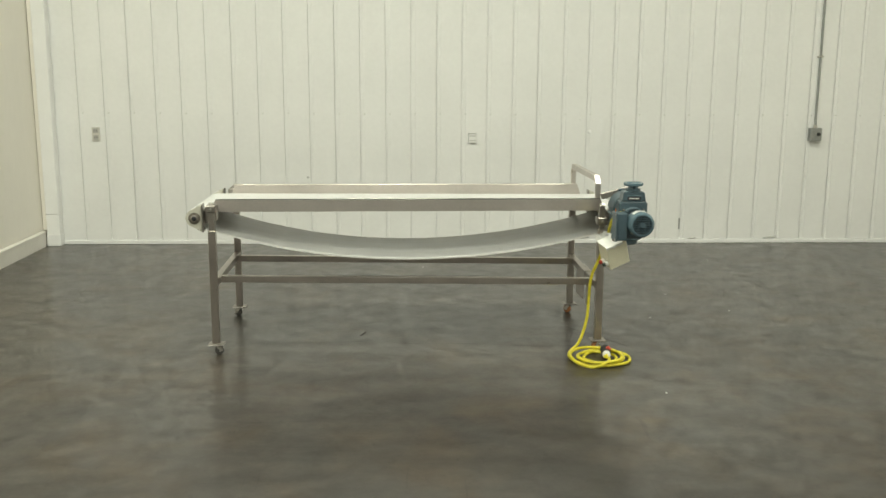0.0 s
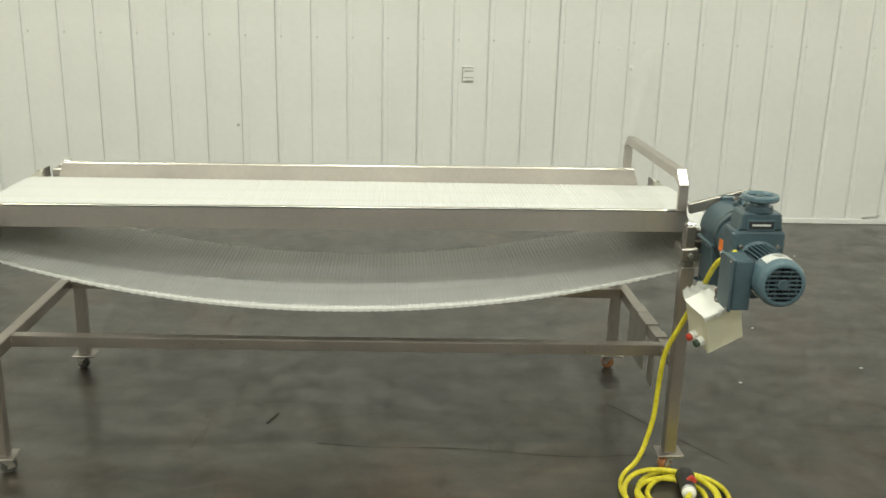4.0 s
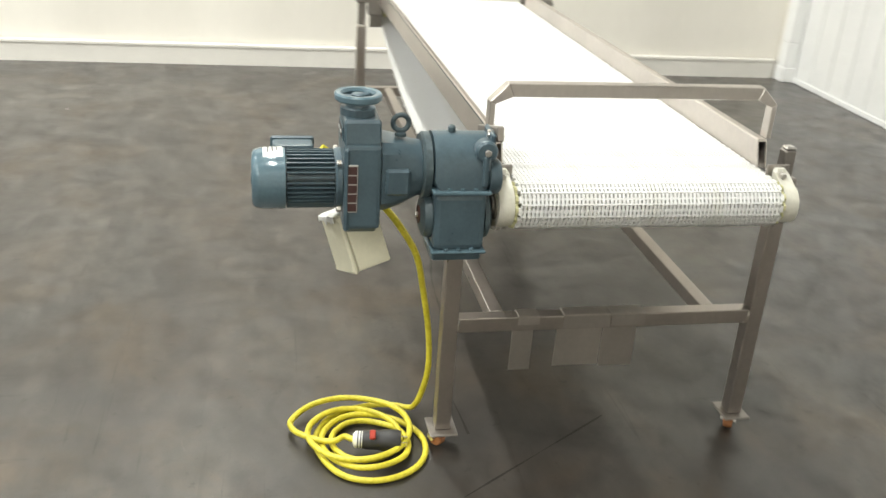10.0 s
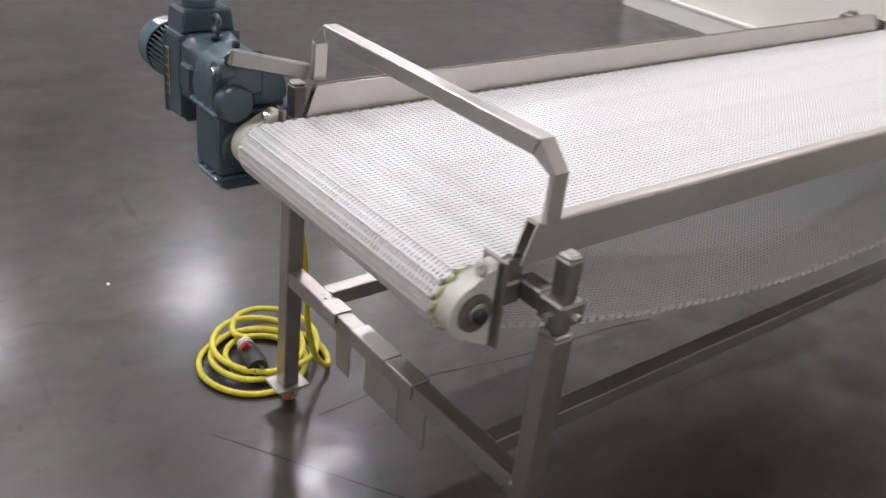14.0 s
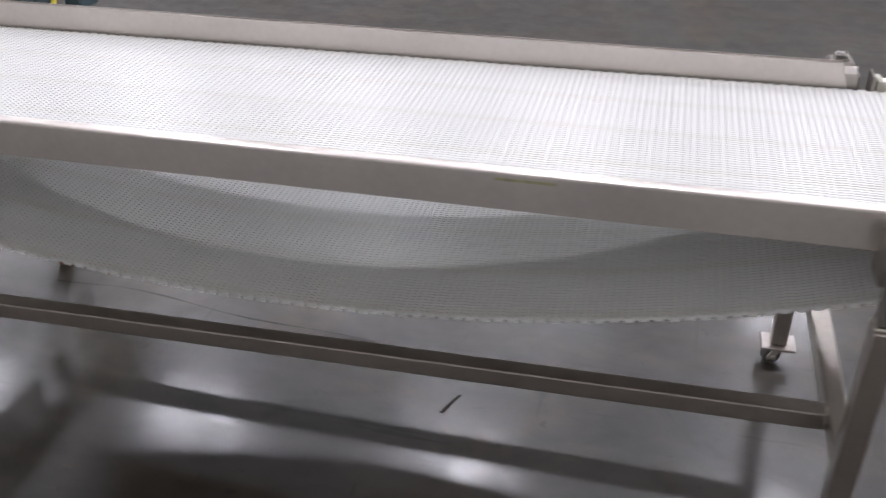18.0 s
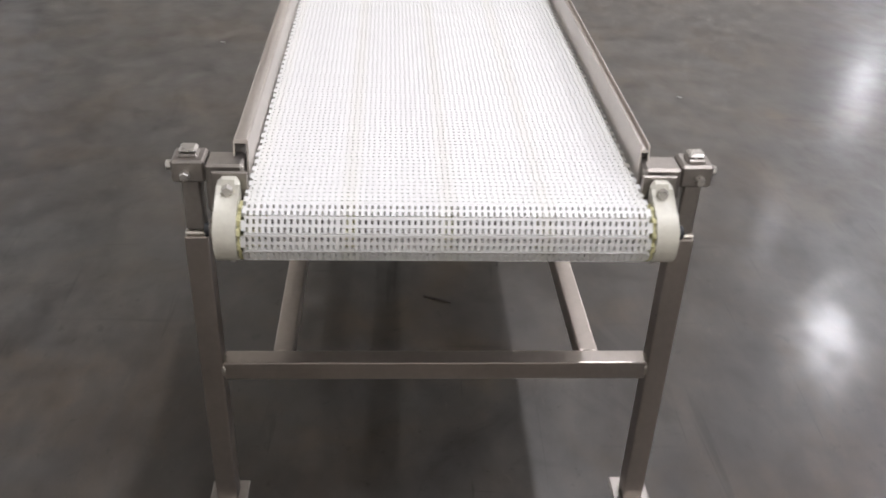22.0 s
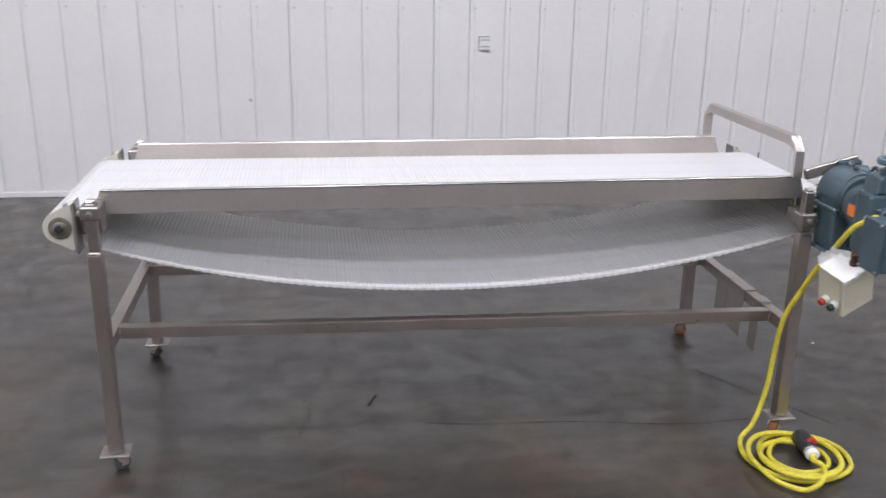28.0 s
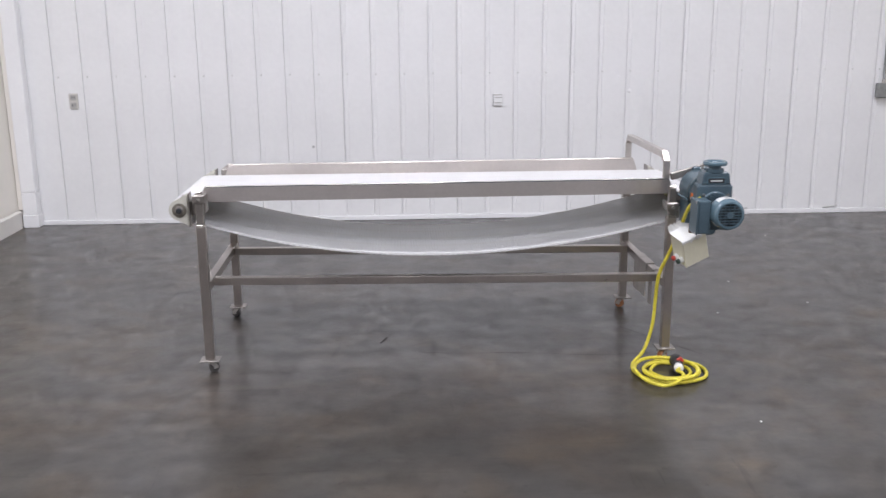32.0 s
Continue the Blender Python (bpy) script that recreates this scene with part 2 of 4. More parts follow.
CREAM = material("cream_enclosure_plastic", (0.72, 0.69, 0.53), 0.42, vary=0.07, scale=9, fine=110, bump=0.03)
RED = material("red_knob_plastic", (0.45, 0.05, 0.03), 0.35, vary=0.1)
GREEN = material("dark_button", (0.03, 0.05, 0.035), 0.4, vary=0.1)
ORANGE = material("orange_polyurethane", (0.36, 0.15, 0.06), 0.55, vary=0.3, scale=60, fine=200, bump=0.15)
ORANGE_LABEL = material("orange_label", (0.8, 0.2, 0.03), 0.45, vary=0.08)
WHEEL_GREY = material("grey_caster_rubber", (0.07, 0.065, 0.06), 0.6, vary=0.2, scale=50)
YELLOW = material("yellow_cord_jacket", (0.62, 0.53, 0.03), 0.42, vary=0.16, scale=30, fine=120, bump=0.04, tint=(0.68, 0.6, 0.06))
RUB = material("paint_rub", (0.42, 0.4, 0.24), 0.5, 0.3, vary=0.2, scale=60)
PLUG_WHITE = material("white_plug_collar", (0.78, 0.78, 0.74), 0.4, vary=0.06)
PAINT_WHITE = material("white_wall_enamel", (0.84, 0.84, 0.825), 0.36, vary=0.035, scale=2.2, fine=30, bump=0.03, bump_scale=14, rough_vary=0.01, random_vary=0.015)
BACKING = material("wall_backing", (0.5, 0.5, 0.48), 0.7)
VINYL = material("cream_vinyl", (0.84, 0.805, 0.73), 0.42, vary=0.03, scale=1.2, fine=22, bump=0.04, bump_scale=5, stretch=(1, 1, 0.35))
BASE_WHITE = material("white_base_board", (0.78, 0.755, 0.7), 0.4, vary=0.05, scale=5)
FLASH = material("white_post_paint", (0.88, 0.88, 0.87), 0.32, vary=0.03, scale=5)
GREY_BOX = material("galvanised_box", (0.33, 0.34, 0.33), 0.4, 0.6, vary=0.12, scale=30)
OUTLET = material("ivory_outlet", (0.62, 0.6, 0.55), 0.4, vary=0.05)
SOCKET = material("socket_plastic", (0.45, 0.44, 0.41), 0.45, vary=0.08, scale=40)
SEAM = material("edge_shade_and_scuff", (0.3, 0.3, 0.29), 0.7, vary=0.1)
GRIME = material("wall_scuff", (0.5, 0.5, 0.48), 0.6, vary=0.2, scale=20)
CRACK = material("floor_joint_dirt", (0.029, 0.026, 0.023), 0.4, vary=0.3, scale=20, spec=0.15)
SLIVER = material("dark_sliver", (0.035, 0.028, 0.022), 0.6, vary=0.3, scale=40)
FLOOR = floor_material()
# ceiling and far walls stay out of view; paleness set for bounced light
ROOF = material("unseen_ceiling_bounce", (0.62, 0.62, 0.6), 0.6, vary=0.05, scale=1.5)
FAR_WALL = material("unseen_wall_bounce", (0.76, 0.75, 0.72), 0.5, vary=0.06, scale=0.8)
GLOW = bpy.data.materials.new("lamp_glow")
GLOW.use_nodes = True
glow_shader = GLOW.node_tree.nodes["Principled BSDF"]
glow_shader.inputs["Base Color"].default_value = (0.9, 0.9, 0.9, 1)
glow_shader.inputs["Emission Color"].default_value = (1.0, 0.962, 1.03, 1)
glow_shader.inputs["Emission Strength"].default_value = LAMP_STRENGTH
GLOW.cycles.emission_sampling = "FRONT"

# ---- mesh helpers ----


def link(name, bm, mat, parent=None, label="", smooth=False, angle=40):
    me = bpy.data.meshes.new(name)
    bmesh.ops.recalc_face_normals(bm, faces=bm.faces)
    if smooth:
        for f in bm.faces:
            f.smooth = True
        for e in bm.edges:
            if len(e.link_faces) == 2 and e.calc_face_angle(0) > radians(angle):
                e.smooth = False
    bm.to_mesh(me)
    bm.free()
    me.materials.append(mat)
    ob = new(name, me)
    ob.parent = parent
    if label:
        ob["label"] = label
    return ob


def part(name, bm, mat, parent, label="", smooth=False, angle=40):
    return link(name, bm, mat, parent, label, smooth, angle)


def thing(name, label, category, group="", at=Matrix.Identity(4)):
    ob = new(name)
    ob.matrix_basis = at
    ob.empty_display_size = 0.05
    return tagged(ob, label, category, group)


def block(x0, x1, y0, y1, z0, z1, bevel=0.0, seg=1, bm=None, m=None):
    """A box between two corners, with rounded edges; added to bm if given, turned by m."""
    one = bmesh.new()
    bmesh.ops.create_cube(one, size=1)
    for v in one.verts:
        v.co = Vector(((x0 + x1) / 2 + v.co.x * (x1 - x0), (y0 + y1) / 2 + v.co.y * (y1 - y0), (z0 + z1) / 2 + v.co.z * (z1 - z0)))
    if bevel:
        bmesh.ops.bevel(one, geom=one.edges[:], offset=bevel, segments=seg, affect="EDGES", profile=0.6)
    return merge(bm, one, m)


def merge(bm, one, m=None):
    if m is not None:
        bmesh.ops.transform(one, matrix=m, verts=one.verts)
    if bm is None:
        return one
    me = bpy.data.meshes.new("tmp")
    one.to_mesh(me)
    one.free()
    bm.from_mesh(me)
    bpy.data.meshes.remove(me)
    return bm


def turned(profile, axis="z", seg=32, bm=None, m=None, closed=True):
    """A solid of revolution from (radius, height) pairs, about z, then laid along the axis."""
    one = bmesh.new()
    rings = []
    for r, h in profile:
        if r < 1e-6:
            rings.append([one.verts.new((0, 0, h))])
        else:
            rings.append([one.verts.new((r * math.cos(2 * math.pi * k / seg), r * math.sin(2 * math.pi * k / seg), h)) for k in range(seg)])
    for a, b in zip(rings, rings[1:]):
        for k in range(seg):
            j = (k + 1) % seg
            if len(a) == 1 and len(b) == 1:
                continue
            if len(a) == 1:
                one.faces.new((a[0], b[k], b[j]))
            elif len(b) == 1:
                one.faces.new((a[k], a[j], b[0]))
            else:
                one.faces.new((a[k], a[j], b[j], b[k]))
    for ring, flip in ((rings[0], True), (rings[-1], False)):
        if closed and len(ring) > 1:
            one.faces.new(ring[::-1] if flip else ring)
    lay = {"z": Matrix.Identity(4), "x": Matrix.Rotation(radians(90), 4, "Y"), "y": Matrix.Rotation(radians(-90), 4, "X")}[axis]
    bmesh.ops.transform(one, matrix=lay, verts=one.verts)
    return merge(bm, one, m)


def prism(outline, y0, y1, bevel=0.0, bm=None, m=None):
    """An outline in x and z drawn out from y0 to y1."""
    one = bmesh.new()
    a = [one.verts.new((x, y0, z)) for x, z in outline]
    b = [one.verts.new((x, y1, z)) for x, z in outline]
    one.faces.new(a)
    one.faces.new(b[::-1])
    for k in range(len(a)):
        j = (k + 1) % len(a)
        one.faces.new((a[j], a[k], b[k], b[j]))
    if bevel:
        rim = [e for e in one.edges if abs(e.verts[0].co.y - e.verts[1].co.y) < 1e-6]
        bmesh.ops.bevel(one, geom=rim, offset=bevel, segments=1, affect="EDGES")
    return merge(bm, one, m)


def tube(points, radius, seg=10, smooth_steps=6, bm=None):
    """A round cord through the given points, glided by Catmull-Rom."""
    pts = [Vector(p) for p in points]
    line = []
    for k in range(len(pts) - 1):
        p0, p1, p2, p3 = pts[max(k - 1, 0)], pts[k], pts[k + 1], pts[min(k + 2, len(pts) - 1)]
        for s in range(smooth_steps):
            t = s / smooth_steps
            line.append(0.5 * (2 * p1 + (p2 - p0) * t + (2 * p0 - 5 * p1 + 4 * p2 - p3) * t * t + (3 * p1 - p0 - 3 * p2 + p3) * t ** 3))
    line.append(pts[-1])
    one = bmesh.new()
    rings, side = [], None
    for k, p in enumerate(line):
        way = (line[min(k + 1, len(line) - 1)] - line[max(k - 1, 0)]).normalized()
        side = way.orthogonal() if side is None else (side - way * side.dot(way))
        side.normalize()
        up = way.cross(side)
        rings.append([one.verts.new(p + radius * (math.cos(2 * math.pi * j / seg) * side + math.sin(2 * math.pi * j / seg) * up)) for j in range(seg)])
    for a, b in zip(rings, rings[1:]):
        for j in range(seg):
            one.faces.new((a[j], a[(j + 1) % seg], b[(j + 1) % seg], b[j]))
    one.faces.new(rings[0][::-1])
    one.faces.new(rings[-1])
    return merge(bm, one)


def ring(major, minor, seg=32, sub=10, bm=None, m=None):
    return turned([(major + minor * math.cos(2 * math.pi * k / sub), minor * math.sin(2 * math.pi * k / sub)) for k in range(sub + 1)], seg=seg, bm=bm, m=m, closed=False)


def bolt_head(bm, at, axis, r=0.007, h=0.006):
    seg = 6
    return turned([(0, 0), (r, 0), (r, h * 0.8), (r * 0.85, h), (0, h)], axis=axis, seg=seg, bm=bm, m=Matrix.Translation(at))


# ---- the hall ----
ROOM = pose(-2.204, 2.776, 0, 0, 0, -1.0)
EAST, WEST_END, SOUTH, FAR_WEST = 7.9, -6.05, -20.0, -16.0
EAST_END, FAR_EAST = -6.0, 20.5


def room(name, bm, mat, parent=None, label="", category="", smooth=False):
    ob = link(name, bm, mat, parent, "", smooth)
    if parent is None:
        ob.matrix_basis = ROOM
        tagged(ob, label, category, "", "structure")
    return ob


room("floor", block(FAR_WEST, FAR_EAST, SOUTH, 0.3, -0.2, 0), FLOOR, None, "mottled dark grey sealed concrete floor", "floor")
# unseen ceiling, added to close the hall and bounce the lamps' light
room("ceiling", block(FAR_WEST, FAR_EAST, SOUTH, 0.3, CEILING, CEILING + 0.2), ROOF, None, "unseen pale ceiling, added to bounce light", "ceiling")
wall_north = room("wall_north", block(FAR_WEST, FAR_EAST, 0.03, 0.25, 0, CEILING), BACKING, None, "white ribbed metal panel wall", "wall")
wall_east = room("wall_east", block(EAST, EAST + 0.2, EAST_END, 0.03, 0, CEILING), VINYL, None, "pale cream smooth wall", "wall")
# three unseen outer walls, added for bounced light and floor reflections
room("wall_south", block(FAR_WEST, FAR_EAST, SOUTH - 0.2, SOUTH, 0, CEILING), FAR_WALL, None, "unseen pale far wall, added to bounce light", "wall")
room("wall_far_east", block(FAR_EAST, FAR_EAST + 0.2, SOUTH, 0.3, 0, CEILING), FAR_WALL, None, "unseen pale side wall, added to bounce light", "wall")
room("wall_far_west", block(FAR_WEST - 0.2, FAR_WEST, SOUTH, 0.3, 0, CEILING), FAR_WALL, None, "unseen pale side wall, added to bounce light", "wall")


def curtain_wall():
    """The cream partition, faintly wavy from side to side."""
    bm = bmesh.new()
    n = 90
    cols = []
    for k in range(n + 1):
        y = WEST_END * k / n
        w = 0.006 * math.sin(y * 5.1) + 0.004 * math.sin(y * 11.7 + 1.0)
        cols.append((bm.verts.new((w - 0.006, y, 0.13)), bm.verts.new((w * 1.8 - 0.006, y, CEILING)), bm.verts.new((-0.14, y, CEILING)), bm.verts.new((-0.14, y, 0.0)), bm.verts.new((-0.006, y, 0.0))))
    for a, b in zip(cols, cols[1:]):
        for i in range(5):
            j = (i + 1) % 5
            bm.faces.new((a[i], b[i], b[j], a[j]))
    bm.faces.new(cols[0])
    bm.faces.new(cols[-1][::-1])
    return bm


wall_west = room("wall_west", curtain_wall(), VINYL, None, "cream vinyl partition wall with soft waves", "wall", smooth=True)


def base_board(length):
    """A board with a small ledge at its top."""
    prof = [(0.0, 0.0), (0.022, 0.0), (0.022, 0.112), (0.032, 0.116), (0.032, 0.13), (0.0, 0.136)]
    bm = prism(prof, 0, length)
    return bm


bb = room("baseboard", base_board(WEST_END + 0.12), BASE_WHITE, None, "white base board along the cream partition", "baseboard")
bb.matrix_basis = ROOM @ Matrix.Translation((0.004, -0.12, 0))
bb = room("baseboard", base_board(5.9), BASE_WHITE, None, "white base board under the pale cream wall", "baseboard")
bb.matrix_basis = ROOM @ Matrix.Translation((EAST - 0.002, -0.05, 0)) @ pose(0, 0, 0, 0, 0, 180)
post = room("trim", block(0.03, 0.142, -0.1, -0.012, 0.272, CEILING, 0.006), FLASH, None, "white painted corner post", "trim")
room("post_sleeve", block(0.0315, 0.1405, -0.0985, -0.0125, 0.1, 0.2705, 0.004), FLASH, post)
room("post_base", block(0.026, 0.146, -0.106, -0.0115, 0.0, 0.1, 0.004), FLASH, post)
room("post_filler", block(-0.002, 0.0295, -0.09, -0.013, 0.137, CEILING, 0.0), VINYL, post)

# ribbed wall sheets, each four ribs wide
PITCH, RIB0 = 0.2156, 0.336


def wall_sheet():
    prof = []
    for k in range(4):
        x = k * PITCH
        prof += [(x + 0.004, 0.006), (x + 0.0058, -0.006), (x + 0.031, -0.006), (x + 0.0335, -0.0105), (x + PITCH - 0.007, -0.009), (x + PITCH - 0.004, 0.006)]
    prof = [(0.0005, 0.006)] + prof + [(4 * PITCH - 0.0005, 0.006)]
    bm = bmesh.new()
    low = [bm.verts.new((x, y, 0.035)) for x, y in prof]
    top = [bm.verts.new((x, y, CEILING - 0.01)) for x, y in prof]
    for k in range(len(prof) - 1):
        bm.faces.new((low[k], low[k + 1], top[k + 1], top[k]))
    me = bpy.data.meshes.new("wall_sheet")
    bmesh.ops.recalc_face_normals(bm, faces=bm.faces)
    bm.to_mesh(me)
    bm.free()
    me.materials.append(PAINT_WHITE)
    return me


sheet = wall_sheet()
first = RIB0 - 2 * PITCH
for k in range(9):
    ob = new("wall_panel", sheet)
    ob.parent = wall_north
    ob.location = (first + k * 4 * PITCH, 0, 0)
base_trim = room("trim", block(0.14, EAST, -0.02, 0.028, 0.0, 0.034, 0.003), FLASH, None, "white base trim under the ribbed wall", "trim")

screw_mesh = bpy.data.meshes.new("screw")
sbm = turned([(0, -0.0075), (0.0035, -0.007), (0.0055, -0.004), (0.0065, 0.0), (0.0, 0.0)], axis="y", seg=8)
bmesh.ops.recalc_face_normals(sbm, faces=sbm.faces)
sbm.to_mesh(screw_mesh)
sbm.free()
screw_mesh.materials.append(NYLON)
for k in range(35):
    x = RIB0 + (k + 0.06) * PITCH
    if 0.2 < x < EAST - 0.1:
        ob = new("screw", screw_mesh)
        ob.parent = wall_north
        ob.location = (x + 0.02, -0.009, 1.125 + 0.002 * math.sin(k * 7.3))


def on_wall(x, z, y=-0.009):
    """A place on the ribbed wall, by the hall's x and height."""
    u = (x + 2.204) / math.cos(radians(1.0))
    return ROOM @ Matrix.Translation((u, y, z))


def duplex_outlet(x, z, w, h, label):
    t = thing("wall_outlet", label, "wall outlet", "", on_wall(x, z))
    part("cover_plate", block(-w / 2, w / 2, -0.012, 0, -h / 2, h / 2, 0.003), OUTLET, t)
    for s in (-1, 1):
        face = part("socket_face", block(-w * 0.32, w * 0.32, -0.016, -0.011, s * h * 0.25 - h * 0.17, s * h * 0.25 + h * 0.17, 0.002), SOCKET, t, "worn grey-ivory socket face")
        for d in (-1, 1):
            part("slot", block(d * w * 0.14 - 0.002, d * w * 0.14 + 0.002, -0.0172, -0.0155, s * h * 0.25 - 0.006, s * h * 0.25 + 0.008), DARK, face)
    part("screw", turned([(0, -0.014), (0.004, -0.0135), (0.0045, -0.0115), (0, -0.0115)], axis="y", seg=8), BOLT, t)
    return t


louvre = thing("wall_outlet", "white painted wall outlet with grey strips for its shaded slots", "wall outlet", "", on_wall(1.462, 0.922))
part("cover_plate", block(-0.034, 0.036, -0.012, 0, -0.046, 0.046, 0.003), PAINT_WHITE, louvre)
# grey strips stand for the shade beside the plate and in its slots
part("side_gap", block(-0.0365, -0.0345, -0.011, 0.0, -0.044, 0.044), SEAM, louvre)
for z in (0.038, 0.018, -0.022, -0.042):
    part("slot", block(-0.024 if z < 0.03 else -0.034, 0.03, -0.0136, -0.0125, z - 0.0035, z + 0.0035, 0.0, 1), SOCKET, louvre)
duplex_outlet(-1.735, 0.948, 0.066, 0.116, "worn ivory duplex outlet on the white ribbed wall")

jb = thing("conduit_box", "grey metal switch box with conduit running up the wall", "electrical box", "", on_wall(4.445, 0.962))
part("box", block(-0.05, 0.05, -0.06, 0, -0.055, 0.055, 0.005), GREY_BOX, jb)
part("cover", block(-0.047, 0.047, -0.066, -0.0605, -0.051, 0.051, 0.003), GREY_BOX, jb)
part("knob", turned([(0, -0.084), (0.013, -0.083), (0.016, -0.066), (0, -0.066)], axis="y", seg=16, m=Matrix.Translation((0.018, 0, 0.004))), BLACK, jb, "black round knob")
part("conduit", tube([(0, -0.028, 0.055), (0.0, -0.028, 0.1), (0.004, -0.014, 0.16), (0.006, -0.012, 0.66), (0.006, -0.012, CEILING - 0.97)], 0.0105, 10, 4), GREY_BOX, jb, "thin grey conduit", smooth=True)
part("connector", turned([(0, 0.055), (0.015, 0.055), (0.015, 0.078), (0.012, 0.084), (0, 0.084)], seg=12, m=Matrix.Translation((0, -0.028, 0))), BOLT, jb)
part("strap", block(-0.022, 0.03, -0.026, 0.0, 0.655, 0.672, 0.004), BOLT, jb, "bright conduit strap")

# dents and scuffs of the wall
for x, z, w, h in ((2.475, 0.979, 0.03, 0.014), (2.39, 1.09, 0.018, 0.014)):
    s = thing("patch_plug", "small white filler plug on the ribbed wall", "wall plug", "", on_wall(x, z))
    part("plug", turned([(0, -0.006), (w * 0.4, -0.005), (w * 0.55, 0.0), (0, 0.0)], axis="y", seg=12), FLASH, s)
for x, z, w in ((2.46, 0.049, 0.09), (2.81, 0.05, 0.08), (4.12, 0.05, 0.12), (3.42, 0.045, 0.07)):
    s = thing("wall_dent", "bent sheet edge low on the ribbed wall", "dent", "", on_wall(x, z))
    part("bent_edge", block(-w / 2, w / 2, -0.012, 0.0, -0.006, 0.006, 0.004, 1, None, Matrix.Rotation(radians(-8), 4, "Y")), GRIME, s)

s = thing("wall_scuff", "dark upright scuff low on the white ribbed wall", "scuff mark", "", on_wall(3.3, 0.17))
part("scuff", block(-0.006, 0.006, -0.0015, 0.0, -0.045, 0.05, 0.0), SEAM, s)
s = thing("wall_scuff", "small grey chipped spot on the white ribbed wall", "scuff mark", "", on_wall(0.043, 0.58))
part("scuff", turned([(0, -0.002), (0.008, -0.0015), (0.011, 0.0), (0, 0.0)], axis="y", seg=9), GRIME, s)


def buckled_sheet():
    """A shallow crease pressed out of one rib of the wall, flat again at its edges."""
    bm = bmesh.new()
    nx, nz = 10, 22
    grid = []
    for i in range(nx + 1):
        col = []
        for k in range(nz + 1):
            u, v = i / nx, k / nz
            edge = math.sin(math.pi * u) * math.sin(math.pi * v)
            crease = 0.0075 * math.exp(-((u - 0.25 - 0.55 * v) * 5.0) ** 2) + 0.006 * math.exp(-((u - 0.7) ** 2 + (v - 0.86) ** 2) * 30)
            col.append(bm.verts.new(((u - 0.5) * 0.19, 0.0012 - crease * min(1.0, edge * 2.2) - 0.0016 * min(1.0, edge * 6), (v - 0.5) * 0.62)))
        grid.append(col)
    for a, b in zip(grid, grid[1:]):
        for k in range(nz):
            bm.faces.new((a[k], b[k], b[k + 1], a[k + 1]))
    return bm


s = thing("wall_dent", "long shallow crease buckled in the white ribbed wall", "dent", "", on_wall(2.552, 0.8))
part("creased_sheet", buckled_sheet(), PAINT_WHITE, s, "", True, 80)

# lamps: rows of linear high bays
# the three at -4.1 are added, unseen, to light the conveyor from above
LAMPS = [(x, -4.1) for x in (0.5, 3.0, 5.5)] + [(-13.9 + 3.0 * i - 0.45 * j, -8.2 - 4.0 * j) for j in range(2) for i in range(12) if (i, j) != (4, 0)]


def high_bay():
    t = thing("high_bay_lamp", "unseen white linear high bay lamp, lit, hung from the ceiling", "ceiling lamp", "high bay lamps")
    part("housing", prism([(-0.1, 0.0), (0.1, 0.0), (0.15, -0.138), (0.14, -0.138), (0.09, -0.012), (-0.09, -0.012), (-0.14, -0.138), (-0.15, -0.138)], -0.46, 0.46), FLASH, t)
    cover = part("diffuser", block(-0.13, 0.13, -0.42, 0.42, -0.136, -0.1), FLASH, t, "glowing lamp cover")
    cover.data.materials.append(GLOW)
    for f in cover.data.polygons:
        f.material_index = 1 if f.normal.z < -0.9 else 0
    for s in (-0.4, 0.4):
        part("hanger", block(-0.006, 0.006, s - 0.006, s + 0.006, 0.0, 0.5), BOLT, t)
    return t


lamp = high_bay()
spots = [ROOM @ pose(x, y, CEILING - 0.5, 0, 0, 90) for x, y in LAMPS]
lamp.matrix_basis = spots[0]
for m in spots[1:]:
    copy_thing(lamp, m)

# ---- the conveyor ----
CX, CY = 0.843, -0.091
HERE = Matrix.Translation((CX, CY, 0))
LX, LY = 1.028, 0.400
conveyor = thing("belt_conveyor", "stainless steel belt conveyor with sagging white mesh belt", "conveyor", "", HERE)
T_OUT, T_IN, T_BAR = 0.039, 0.030, 0.036


def at_leg(sx, sy):
    return Matrix.Translation((sx * LX, sy * LY, 0))


